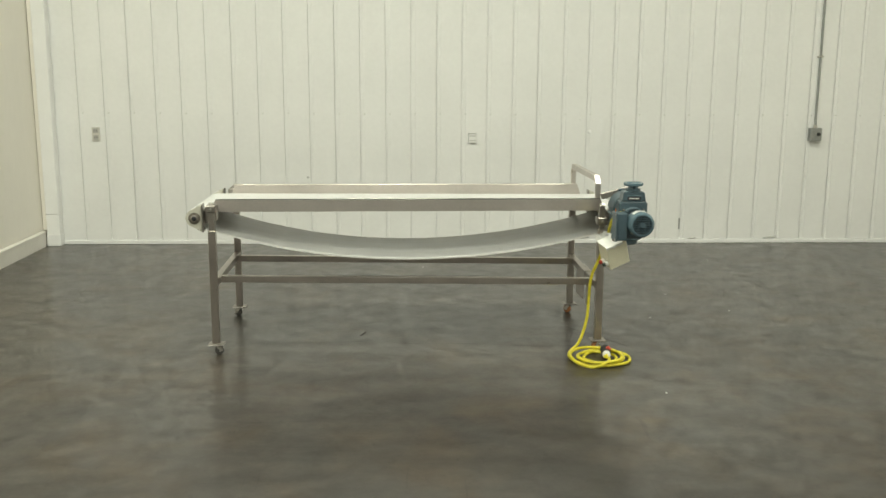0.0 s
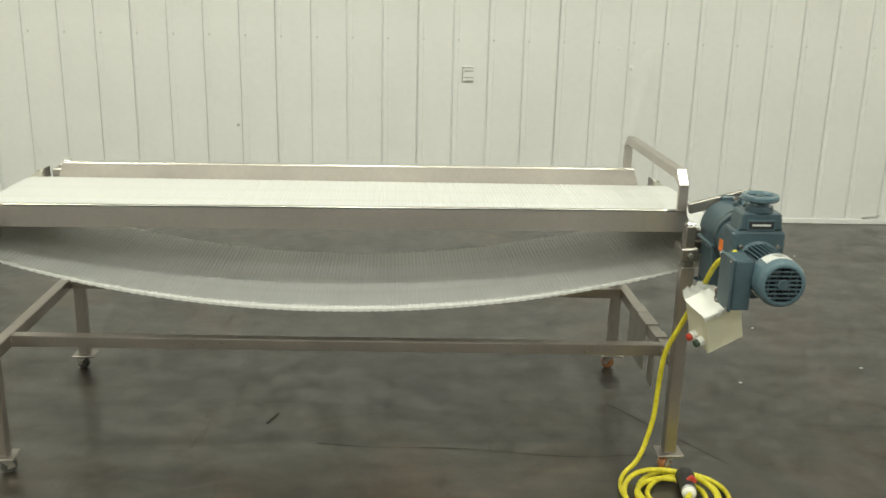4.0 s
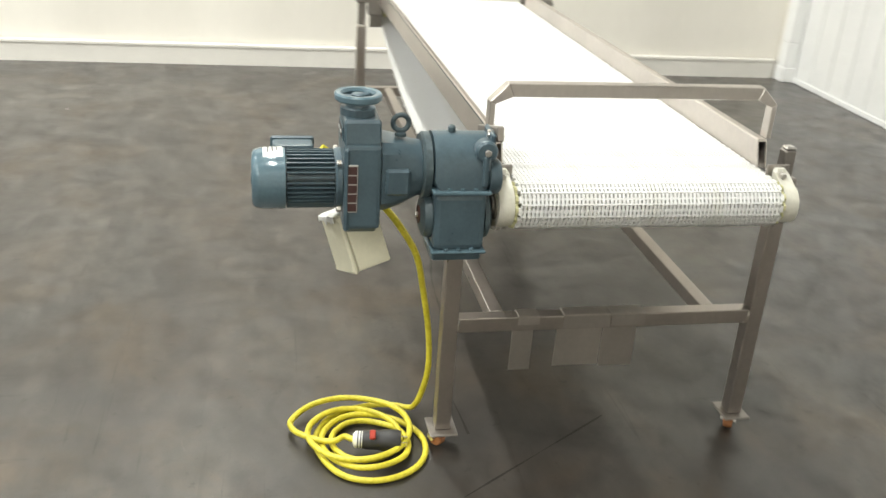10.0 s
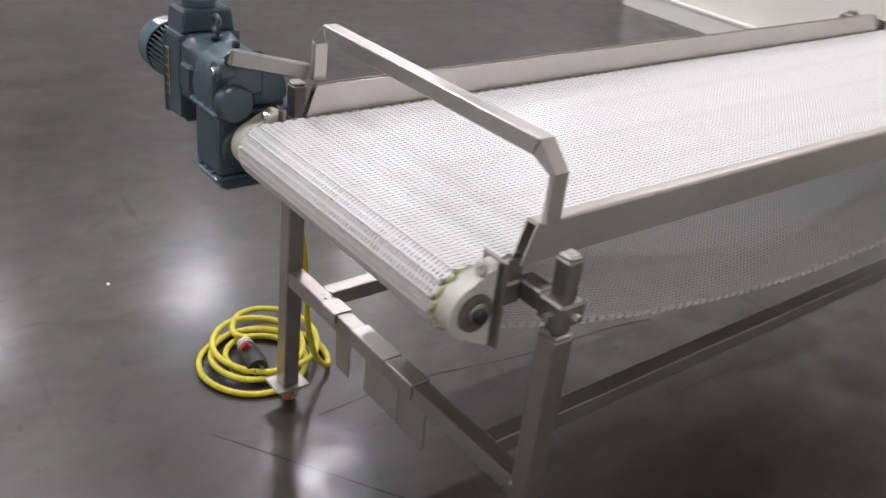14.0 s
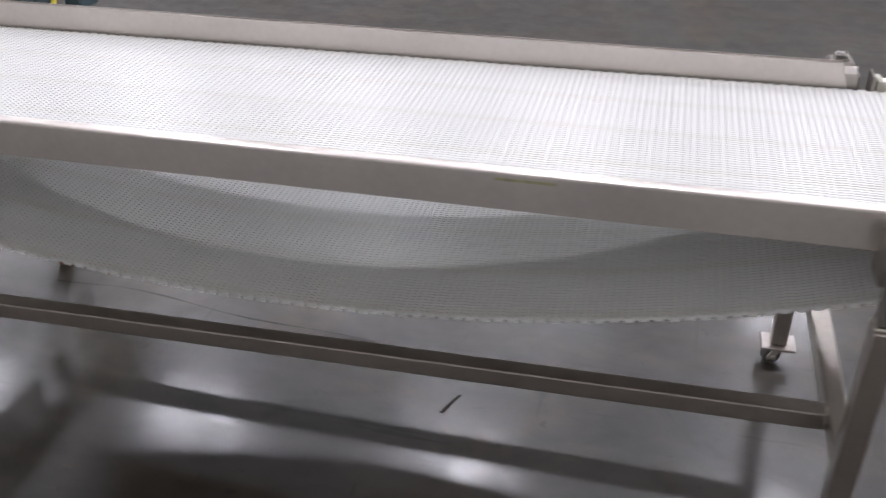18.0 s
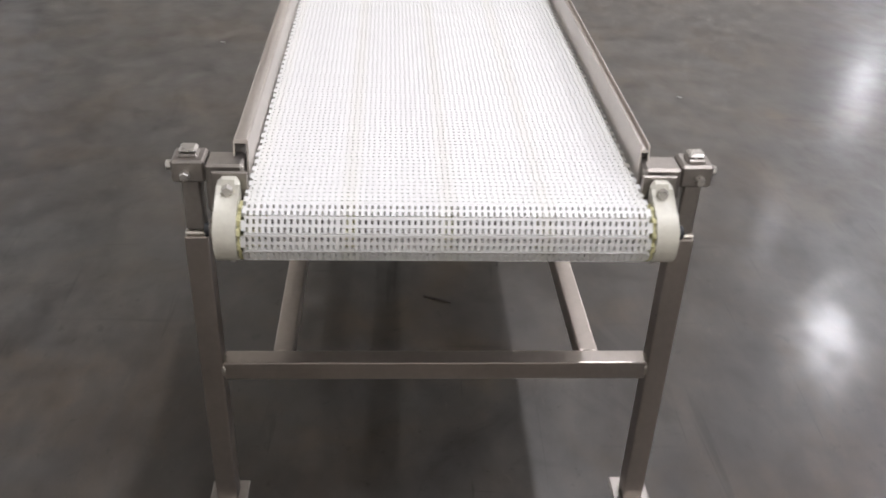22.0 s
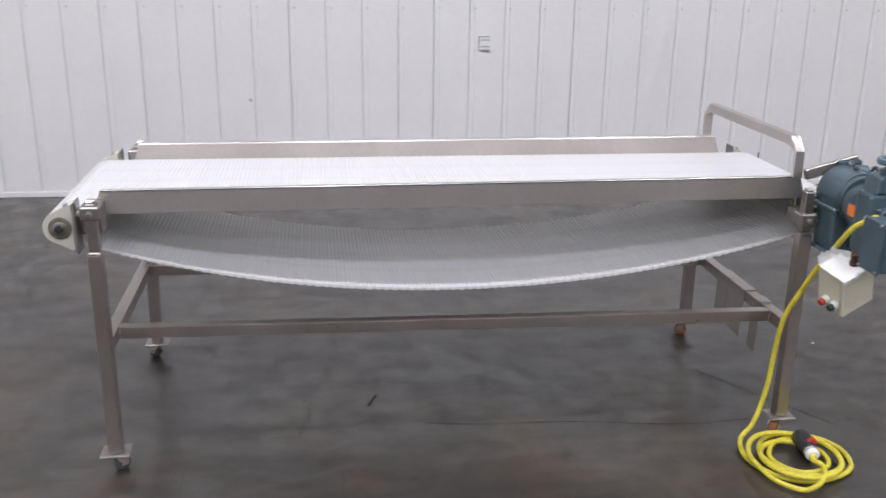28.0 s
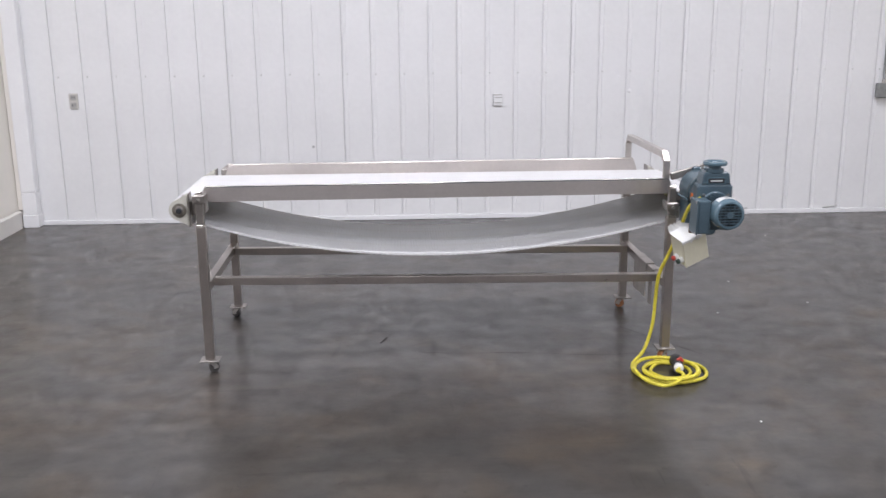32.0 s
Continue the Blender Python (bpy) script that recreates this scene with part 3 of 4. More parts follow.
for sx in (-1, 1):
    for sy in (-1, 1):
        m = at_leg(sx, sy)
        h = T_OUT / 2
        leg = part("leg", block(-h, h, -h, h, 0.062, 0.668, 0.004, 2, None, m), STEEL_TUBE, conveyor)
        part("weld_collar", block(-h + 0.001, h - 0.001, -h + 0.001, h - 0.001, 0.6682, 0.675, 0.003, 1, None, m), WELD, leg, "bright weld collar")
        i = T_IN / 2
        top = 0.812 if sx < 0 else 0.800
        part("inner_post", block(-i, i, -i, i, 0.676, top, 0.003, 1, None, m), STEEL_DULL, leg)
        part("post_cap", block(-i + 0.001, i - 0.001, -i + 0.001, i - 0.001, top + 0.0005, top + 0.008, 0.004, 1, None, m), BOLT, leg)
        part("foot_plate", block(-0.042, 0.042, -0.036, 0.036, 0.055, 0.0615, 0.002, 1, None, m), STEEL_DULL, leg)
        # caster
        ang = {(-1, -1): 20, (-1, 1): 160, (1, -1): 215, (1, 1): 150}[(sx, sy)]
        cm = m @ Matrix.Rotation(radians(ang), 4, "Z")
        rub = ORANGE if sx > 0 else WHEEL_GREY
        fork = block(-0.016, 0.016, -0.019, 0.019, 0.049, 0.0545, 0.002, 1, None, cm)
        for s in (-1, 1):
            prism([(-0.012, 0.052), (0.014, 0.052), (0.03, 0.03), (0.03, 0.02), (0.016, 0.018)], s * 0.016 - 0.0015, s * 0.016 + 0.0015, 0, fork, cm)
        caster = part("caster", fork, BOLT, conveyor, "small swivel caster")
        part("caster_wheel", turned([(0.006, -0.012), (0.02, -0.012), (0.0235, -0.008), (0.0235, 0.008), (0.02, 0.012), (0.006, 0.012)], axis="y", seg=20, m=cm @ Matrix.Translation((0.013, 0, 0.0236))), rub, caster,
             "orange caster wheel" if sx > 0 else "dark caster wheel", True)
        part("axle", turned([(0, -0.021), (0.006, -0.021), (0.006, 0.021), (0, 0.021)], axis="y", seg=8, m=cm @ Matrix.Translation((0.013, 0, 0.0236))), BOLT, caster)
        # clamp sleeve on the post, with its set screws
        z0, z1 = (0.768, 0.806) if sx < 0 else (0.694, 0.734)
        s_ = 0.026
        sleeve = block(-s_, s_, -s_, s_, z0, z1, 0.004, 1, None, m)
        inner = sy * (-0.085)
        ya, yb = sorted((-sy * 0.0265, inner))
        if sx < 0:
            block(-0.03, 0.02, ya, yb, z0 - 0.05, z1 - 0.004, 0.004, 1, sleeve, m)
        else:
            block(-0.016, 0.02, ya, yb, z0 + 0.002, z1 - 0.002, 0.004, 1, sleeve, m)
            block(0.0205, 0.078, inner - 0.016, inner + 0.016, z0 + 0.002, z1 - 0.002, 0.004, 1, sleeve, m)
        clamp = part("post_clamp", sleeve, STEEL_DULL, conveyor)
        part("set_bolt", bolt_head(None, m @ Vector((0, sy * s_, (z0 + z1) / 2)), "y", 0.008, sy * 0.012), BOLT, clamp)
        part("set_bolt", bolt_head(None, m @ Vector((-s_ if sx < 0 else s_, sy * 0.004, (z0 + z1) / 2 - 0.004)), "x", 0.008, -0.012 if sx < 0 else 0.012), BOLT, clamp)

BAR_H = 0.038
BAR_TOP = {-1: 0.407, 1: 0.377}


def bar_top(x):
    """Top of the frame bars, which fall a little towards the drive end."""
    return BAR_TOP[-1] + (BAR_TOP[1] - BAR_TOP[-1]) * (x + LX) / (2 * LX)


ZB1 = BAR_TOP[1]
for sx in (-1, 1):
    h = T_BAR / 2
    z1 = BAR_TOP[sx]
    part("cross_bar", block(sx * LX - h, sx * LX + h, -LY + T_OUT / 2 + 0.0005, LY - T_OUT / 2 - 0.0005, z1 - BAR_H, z1, 0.003, 2), STEEL_TUBE, conveyor)
    for sy in (-1, 1):
        part("weld_bead", ring(0.018, 0.0035, 14, 6, None, Matrix.Translation((sx * LX, sy * (LY - T_OUT / 2 - 0.001), z1 - BAR_H / 2)) @ Matrix.Rotation(radians(90), 4, "X")), WELD, conveyor, "", True)
BAR_Y = 0.278
for sy in (-1, 1):
    xa, xb = -LX + T_BAR / 2 + 0.0005, LX - T_BAR / 2 - 0.0005
    tilt = Matrix(((1, 0, 0, 0), (0, 1, 0, 0), ((bar_top(xb) - bar_top(xa)) / (xb - xa), 0, 1, 0), (0, 0, 0, 1)))
    mid_top = (bar_top(xa) + bar_top(xb)) / 2
    part("long_bar", block(xa, xb, sy * BAR_Y - T_BAR / 2, sy * BAR_Y + T_BAR / 2, mid_top - BAR_H + 0.001, mid_top - 0.001, 0.003, 2, None, tilt), STEEL_TUBE, conveyor)
    for sx in (-1, 1):
        part("weld_bead", ring(0.0175, 0.003, 14, 6, None, Matrix.Translation((sx * (LX - T_BAR / 2 - 0.001), sy * BAR_Y, BAR_TOP[sx] - BAR_H / 2)) @ Matrix.Rotation(radians(90), 4, "Y")), WELD, conveyor, "", True)

# side rails: bent channels with a top flange
RZ0, RZ1 = 0.759, 0.827


def side_rail(sy):
    """North: a channel with a narrow top flange. South: a sheet folded back on itself, open at the top of the fold."""
    t = 0.003
    if sy > 0:
        yi, yo = 0.309, 0.333
        prof = [(yi, RZ0), (yi, RZ1 - 0.003), (yi + 0.003, RZ1), (yo - 0.004, RZ1), (yo - 0.001, RZ1 - 0.0015), (yo, RZ1 - 0.005), (yo, RZ0), (yo - t, RZ0), (yo - t, RZ1 - t - 0.003), (yi + t, RZ1 - t - 0.003), (yi + t, RZ0)]
    else:
        yi, yo = 0.311, 0.327
        prof = [(yi, RZ0), (yi, RZ1 - 0.001), (yi + 0.001, RZ1), (yi + t, RZ1), (yi + t, RZ1 - 0.009), (yo - t, RZ1 - 0.009), (yo - t, RZ1), (yo - 0.001, RZ1), (yo, RZ1 - 0.001), (yo, RZ0), (yo - t, RZ0), (yo - t, RZ1 - 0.013), (yi + t, RZ1 - 0.013), (yi + t, RZ0)]
    bm = bmesh.new()
    ends = []
    for x_top, x_low in ((-1.018, -1.04), (1.035, 1.058)):
        vs = []
        for y, z in prof:
            k = (z - RZ0) / (RZ1 - RZ0)
            vs.append(bm.verts.new((x_low + (x_top - x_low) * k, sy * y, z)))
        ends.append(vs)
    a, b = ends
    n = len(prof)
    for k in range(n):
        j = (k + 1) % n
        bm.faces.new((a[k], a[j], b[j], b[k]))
    bm.faces.new(a)
    bm.faces.new(b[::-1])
    return bm


for sy in (-1, 1):
    rail = part("side_rail", side_rail(sy), STEEL, conveyor)
    if sy < 0:
        # dark strip added for the shade and dark reflection along the fold
        part("fold_seam", block(-1.017, 1.034, -0.3276, -0.3268, RZ1 - 0.0048, RZ1 - 0.0012), GREASE_AND_SHADE, rail, "dark strip for the shade of the fold")
    if sy > 0:
        part("scratch", block(-0.52, -0.42, 0.3332, 0.3338, 0.811, 0.816), RUB, rail, "pale yellowish paint rub")

# handle over the drive end
hz, hw = 0.94, 0.030
hx = 1.016
yo, yi = 0.345, 0.305
zc = 0.908
outer = [(-yo, RZ1), (-yo, zc), (-yi, hz + 0.008), (yi, hz + 0.008), (yo, zc), (yo, RZ1)]
ht = 0.013
inner = [(-yo + ht, RZ1), (-yo + ht, zc - 0.006), (-yi + 0.012, hz + 0.008 - hw), (yi - 0.012, hz + 0.008 - hw), (yo - ht, zc - 0.006), (yo - ht, RZ1)]
for nm, k in (("handle_post", 0), ("handle_corner", 1), ("handle_bar", 2), ("handle_corner", 3), ("handle_post", 4)):
    w = hw / 2
    quad = [outer[k], outer[k + 1], inner[k + 1], inner[k]]
    bm = prism([(y, z) for y, z in quad], -w, w, 0.002, None, Matrix.Translation((hx, 0, 0)) @ Matrix.Rotation(radians(90), 4, "Z"))
    part(nm, bm, STEEL, conveyor)

# bearings, plates and rollers at both ends
AX = {-1: (-1.127, 0.728), 1: (1.152, 0.713)}
R_BELT = {-1: 0.0425, 1: 0.0485}


def bearing_unit(sx, sy):
    ax, az = AX[sx]
    base = ax - sx * 0.041
    y0 = sy * 0.331
    plate = part("bearing_plate", block(min(base, base - sx * 0.006), max(base, base - sx * 0.006), y0 - 0.028, y0 + 0.028, az - 0.074, az + 0.076, 0.002), STEEL_DULL, conveyor)
    xs = sorted((base - sx * 0.0065, sx * 1.036))
    part("gusset", block(xs[0], xs[1], sy * 0.314 - 0.004, sy * 0.314 + 0.004, az - 0.03, 0.763, 0.001), STEEL_DULL, plate)
    out = []
    for k in range(25):
        a = math.pi * (k / 24 - 0.5)
        out.append((0.041 + 0.046 * math.cos(a), 0.046 * math.sin(a)))
    # two ears and the boss in one outline
    outline = [(0, -0.07), (0.006, -0.0715), (0.013, -0.07), (0.017, -0.063), (0.022, -0.052)] + out[2:-2] + [(0.022, 0.052), (0.017, 0.063), (0.013, 0.07), (0.006, 0.0715), (0, 0.07)]
    mm = Matrix.Translation((base, y0, az)) @ (Matrix.Identity(4) if sx > 0 else Matrix.Rotation(math.pi, 4, "Z"))
    body = prism(outline, -0.017, 0.017, 0.007, None, mm)
    housing = part("bearing_housing", body, HOUSING, conveyor, "off-white plastic bearing housing", True, 30)
    for s in (-1, 1):
        part("mounting_bolt", bolt_head(None, Vector((base + sx * 0.019, y0, az + s * 0.058)), "x", 0.0085, sx * 0.011), BOLT, housing)
    face = sy * 0.0185
    cm = Matrix.Translation((ax, y0, az))
    if sy < 0:
        cm = cm @ Matrix.Rotation(math.pi, 4, "Z")
    part("bearing_seal", turned([(0.012, 0.0165), (0.031, 0.0165), (0.031, 0.021), (0.027, 0.0225), (0.012, 0.0215)], axis="y", seg=28, m=cm), SEAL, housing, "dull brown-grey bearing insert", True)
    part("inner_race", turned([(0.0, 0.0215), (0.019, 0.0215), (0.019, 0.0255), (0.016, 0.027), (0, 0.027)], axis="y", seg=24, m=cm), STEEL_DULL, housing, "", True)
    part("shaft_end", turned([(0, 0.0272), (0.0115, 0.0272), (0.0115, 0.034), (0.009, 0.036), (0, 0.0355)], axis="y", seg=20, m=cm), DARK, housing, "dark shaft end", True)
    part("rib", block(-0.004, 0.004, -0.0185, 0.0185, -0.006, 0.05, 0.002, 1, None, Matrix.Translation((base + sx * 0.052, y0, az - 0.022)) @ Matrix.Rotation(radians(0), 4, "Y")), HOUSING, housing)


for sx in (-1, 1):
    for sy in (-1, 1):
        bearing_unit(sx, sy)
    ax, az = AX[sx]
    shaft = part("roller_shaft", turned([(0, -0.312), (0.015, -0.312), (0.015, 0.312), (0, 0.312)], axis="y", seg=16, m=Matrix.Translation((ax, 0, az))), STEEL_DULL, conveyor, "", True)
    for y in (-0.288, -0.148, 0.0, 0.148, 0.288):
        prof = []
        teeth = 12
        for k in range(teeth * 4):
            a = 2 * math.pi * k / (teeth * 4)
            r = R_BELT[sx] - 0.0095 + (0.004 if k % 4 < 2 else 0.0)
            prof.append((r * math.cos(a), r * math.sin(a)))
        part("sprocket", prism(prof, -0.011, 0.011, 0, None, Matrix.Translation((ax, y, az))), SPROCKET, shaft, "yellowed grimy sprocket")

    for sy in (-1, 1):
        rim = []
        random.seed(7 + sx + 2 * sy)
        for k in range(60):
            a = 2 * math.pi * k / 60
            r = R_BELT[sx] - 0.002 + (0.004 if k % 5 < 3 else -0.001) + random.uniform(-0.0012, 0.0012)
            rim.append((r * math.cos(a), r * math.sin(a)))
        part("sprocket_rim", prism(rim, -0.0028, 0.0028, 0, None, Matrix.Translation((AX[sx][0], sy * 0.3106, AX[sx][1]))), SPROCKET, shaft, "yellow-brown grimy toothed rim")

# ---- the belt: one row of links, laid along the loop ----
BELT_W, LINK = 0.604, 0.0254


def belt_row(pitch, floor_web=False, open_gap=0.0):
    """One flush-grid link: a hinge rod, a middle rib and fingers with two rows of slots between them."""
    n = 66
    step = BELT_W / n
    t = 0.0042
    vs, fs = [], []

    def add(x0, x1, y0, y1, z0, z1):
        k = len(vs)
        vs.extend([(x0, y0, z0), (x1, y0, z0), (x1, y1, z0), (x0, y1, z0), (x0, y0, z1), (x1, y0, z1), (x1, y1, z1), (x0, y1, z1)])
        fs.extend([(k + 3, k + 2, k + 1, k), (k + 4, k + 5, k + 6, k + 7), (k, k + 1, k + 5, k + 4), (k + 1, k + 2, k + 6, k + 5), (k + 2, k + 3, k + 7, k + 6), (k + 3, k, k + 4, k + 7)])

    half = pitch / 2
    add(-0.0023, 0.0023, -BELT_W / 2, BELT_W / 2, -t, t)
    add(half - 0.0026, half + 0.0012, -BELT_W / 2, BELT_W / 2, -t * 0.97, t * 0.97)
    if floor_web:
        add(-half, half - 0.0003, -BELT_W / 2 + 0.001, BELT_W / 2 - 0.001, -t * 0.92, t * 0.62)
    for e in (-1, 1):
        ends = sorted((e * BELT_W / 2, e * (BELT_W / 2 + 0.005)))
        add(-0.0075, 0.0075, ends[0], ends[1], -t, t)
    for k in range(n + 1):
        y = -BELT_W / 2 + k * step
        wide = 0.0056 if k % 17 else 0.0068
        y0, y1 = max(-BELT_W / 2, y - wide / 2), min(BELT_W / 2, y + wide / 2)
        add(0.0021, half - 0.0024 - open_gap, y0, y1, -t * 0.985, t * 0.985)
        y0, y1 = max(-BELT_W / 2, y0 + 0.0004), min(BELT_W / 2, y1 + 0.0004)
        add(-half + 0.0012 + open_gap, -0.0021, y0, y1, -t * 0.985, t * 0.985)
    me = bpy.data.meshes.new("belt_slat")
    me.from_pydata(vs, [], fs)
    me.update()
    me.materials.append(BELT)
    return me


def belt_loop():
    (xl, zl), (xr, zr) = AX[-1], AX[1]
    rl, rr = R_BELT[-1], R_BELT[1]
    pts = []
    top_l, top_r = Vector((xl, 0, zl + rl)), Vector((xr, 0, zr + rr))
    for k in range(400):
        pts.append(top_l.lerp(top_r, k / 400))
    for k in range(120):
        a = math.pi / 2 - k / 120 * math.pi
        pts.append(Vector((xr + rr * math.cos(a), 0, zr + rr * math.sin(a))))
    # hanging return, lowest point at SAG
    low, mid = SAG, (xl + xr) / 2
    half = (xr - xl) / 2
    for k in range(600):
        x = xr + (xl - xr) * k / 600
        end = (zr - rr) + (zl - rl - zr + rr) * k / 600
        u = (x - mid) / half
        pts.append(Vector((x, 0, low + (end - low) * (0.93 * u * u + 0.07 * u ** 4))))
    for k in range(121):
        a = -math.pi / 2 - k / 120 * math.pi
        pts.append(Vector((xl + rl * math.cos(a), 0, zl + rl * math.sin(a))))
    return pts


SAG = 0.495
loop = belt_loop()
dist = [0.0]
for a, b in zip(loop, loop[1:]):
    dist.append(dist[-1] + (b - a).length)
rows = round(dist[-1] / LINK)
pitch = dist[-1] / rows
belt = new("conveyor_belt")
belt.parent = conveyor
belt["label"] = "white plastic mesh belt, hanging slack below"
# links on the straight run lie over a white slide bed; round the rollers and in the slack one sees through the slots
bed_row, open_row, loose_row = belt_row(pitch, True), belt_row(pitch, False, 0.0), belt_row(pitch)
dists, xs_, zs_ = np.array(dist), np.array([p.x for p in loop]), np.array([p.z for p in loop])
for k in range(rows):
    s = (k + 0.5) * pitch
    hinge = [np.interp(v, dists, xs_) for v in (s - pitch / 2, s + pitch / 2)], [np.interp(v, dists, zs_) for v in (s - pitch / 2, s + pitch / 2)]
    dx, dz = hinge[0][1] - hinge[0][0], hinge[1][1] - hinge[1][0]
    mid_x, mid_z = sum(hinge[0]) / 2, sum(hinge[1]) / 2
    inside = AX[-1][0] - 0.004 < mid_x < AX[1][0] + 0.004
    ob = new("belt_slat", (bed_row if mid_z > 0.74 else loose_row) if inside else open_row)
    ob.parent = belt
    ob.matrix_basis = Matrix.Translation((sum(hinge[0]) / 2, 0.0008 * math.sin(k * 2.3), sum(hinge[1]) / 2)) @ Matrix.Rotation(-math.atan2(dz, dx), 4, "Y")

# sheet brackets hung over the drive end's cross bar: a saddle, a front flap and a long plate on the inner side
for y0, y1, low, flap in ((-0.232, -0.178, 0.205, 0.02), (-0.116, 0.004, 0.212, 0.034), (0.007, 0.096, 0.206, 0.03)):
    b = thing("hanger_bracket", "bare sheet steel bracket hooked over the conveyor cross bar", "bracket", "cross bar brackets", HERE)
    xa, xb = LX - T_BAR / 2, LX + T_BAR / 2
    part("saddle", block(xa - 0.003, xb + 0.003, y0, y1, ZB1 + 0.0002, ZB1 + 0.0032, 0.001), STEEL_SHEET, b)
    part("front_flap", block(xb + 0.0004, xb + 0.0034, y0, y1, ZB1 - flap, ZB1 + 0.0001), STEEL_SHEET, b)
    lean = Matrix(((1, 0, 0.02, -0.02 * ZB1), (0, 1, 0, 0), (0, 0, 1, 0), (0, 0, 0, 1)))
    part("hanging_plate", block(xa - 0.0034, xa - 0.0004, y0, y1, low, ZB1, 0, 1, None, lean), STEEL_SHEET, b)

# ---- the drive: motor, variator and gearbox ----
drive = thing("gear_motor", "blue-grey painted gear motor with hand wheel and ribbed motor", "gear motor", "", HERE)
MX, MZ = 1.124, 0.766
GX = 1.138


def mot(y):
    return Matrix.Translation((MX, y, MZ))


# motor: cowl, grille, ribbed body
part("fan_cowl", turned([(0.047, -0.064), (0.052, -0.0645), (0.059, -0.06), (0.063, -0.048), (0.064, -0.01), (0.064, 0.003), (0.061, 0.003), (0.061, -0.045), (0.047, -0.058)], axis="y", seg=40, m=mot(-0.795), closed=False), BLUE_LIGHT, drive, "light worn blue cowl", True)
grille = bmesh.new()
for k in range(-4, 5):
    z = k * 0.0115
    w = math.sqrt(max(0.0, 0.048 ** 2 - z * z))
    block(-w, w, -0.002, 0.002, z - 0.0021, z + 0.0021, 0, 1, grille, mot(-0.857))
for k in range(-2, 3):
    x = k * 0.018
    h = math.sqrt(max(0.0, 0.048 ** 2 - x * x))
    block(x - 0.0014, x + 0.0014, 0.0005, 0.003, -h, h, 0, 1, grille, mot(-0.857))
turned([(0, -0.004), (0.013, -0.004), (0.015, 0.0), (0, 0.0)], axis="y", seg=20, bm=grille, m=mot(-0.857))
part("fan_grille", grille, BLUE, drive)
fan = part("fan", turned([(0, 0.0), (0.05, 0.0), (0.05, 0.004), (0, 0.004)], axis="y", seg=24, m=mot(-0.842)), BLACK, drive)
for k in range(8):
    part("fan_blade", block(0.012, 0.046, -0.014, 0.0, -0.0015, 0.0015, 0, 1, None, mot(-0.8425) @ Matrix.Rotation(k * math.pi / 4, 4, "Y")), BLACK, fan)
part("motor_body", turned([(0, -0.098), (0.047, -0.098), (0.047, 0.0), (0, 0.0)], axis="y", seg=32, m=mot(-0.692)), BLUE, drive, "", True)
for k in range(36):
    a = 2 * math.pi * k / 36
    if abs(math.atan2(math.sin(a - math.pi), math.cos(a - math.pi))) < 0.55:
        continue
    bm = block(0.0465, 0.0615, -0.097, -0.001, -0.0013, 0.0013, 0, 1, None, mot(-0.692) @ Matrix.Rotation(a, 4, "Y"))
    part("cooling_fin", bm, BLUE, drive)
lab = bmesh.new()
vs = []
for k in range(13):
    a = radians(62 + k * 5.5)
    vs.append([lab.verts.new((MX + r * math.cos(a), y, MZ + r * math.sin(a))) for r, y in ((0.0636, -0.836), (0.0646, -0.797))])
for a, b in zip(vs, vs[1:]):
    lab.faces.new((a[0], a[1], b[1], b[0]))
part("motor_label", lab, STICKER, drive, "silver label with rows of small print", True)
for k in range(3):
    lab = bmesh.new()
    vs = []
    for j in range(6):
        a = radians(72 + j * 5 + k * 3)
        vs.append([lab.verts.new((MX + 0.0652 * math.cos(a), y, MZ + 0.0652 * math.sin(a))) for y in (-0.828 + k * 0.009, -0.8245 + k * 0.009)])
    for a, b in zip(vs, vs[1:]):
        lab.faces.new((a[0], a[1], b[1], b[0]))
    part("print_bar", lab, BARS, drive)
part("motor_flange", turned([(0, -0.014), (0.06, -0.014), (0.064, -0.01), (0.064, 0.0), (0, 0.0)], axis="y", seg=36, m=mot(-0.678)), BLUE, drive, "", True)
for k in range(4):
    a = radians(45 + 90 * k)
    part("flange_bolt", bolt_head(None, Vector((MX + 0.07 * math.cos(a), -0.681, MZ + 0.07 * math.sin(a))), "y", 0.0065, -0.009), BOLT, drive)
# terminal box at the motor's side
tb = part("terminal_box", block(1.0135, 1.062, -0.815, -0.73, 0.682, 0.816, 0.006, 2), BLUE, drive)
part("terminal_lid", block(1.005, 1.013, -0.819, -0.726, 0.677, 0.821, 0.004, 1), BLUE, tb)
for y in (-0.81, -0.735):
    for z in (0.686, 0.812):
        part("lid_screw", bolt_head(None, Vector((1.005, y, z)), "x", 0.004, -0.004), BOLT, tb)

# variator housing
var = part("variator_housing", block(1.054, 1.192, -0.677, -0.6, 0.676, 0.858, 0.009, 2), BLUE, drive)
part("housing_step", block(1.049, 1.197, -0.676, -0.664, 0.671, 0.853, 0.006, 1), BLUE, var)
part("tower", prism([(1.066, 0.8585), (1.186, 0.8585), (1.18, 0.9), (1.174, 0.906), (1.078, 0.906), (1.072, 0.9)], -0.676, -0.602, 0.004), BLUE, var)
part("sump", prism([(1.064, 0.6755), (1.182, 0.6755), (1.172, 0.664), (1.074, 0.664)], -0.668, -0.606, 0.003), BLUE, var)
part("scale_window", block(1.09, 1.16, -0.68, -0.6775, 0.862, 0.884, 0.002), DARK, var, "dark dial window")
part("window_frame", block(1.086, 1.164, -0.679, -0.6765, 0.858, 0.888, 0.001), BLUE_LIGHT, var)
part("window_mark", block(1.1, 1.15, -0.6812, -0.6802, 0.871, 0.876), STICKER, var, "pale pointer strip")
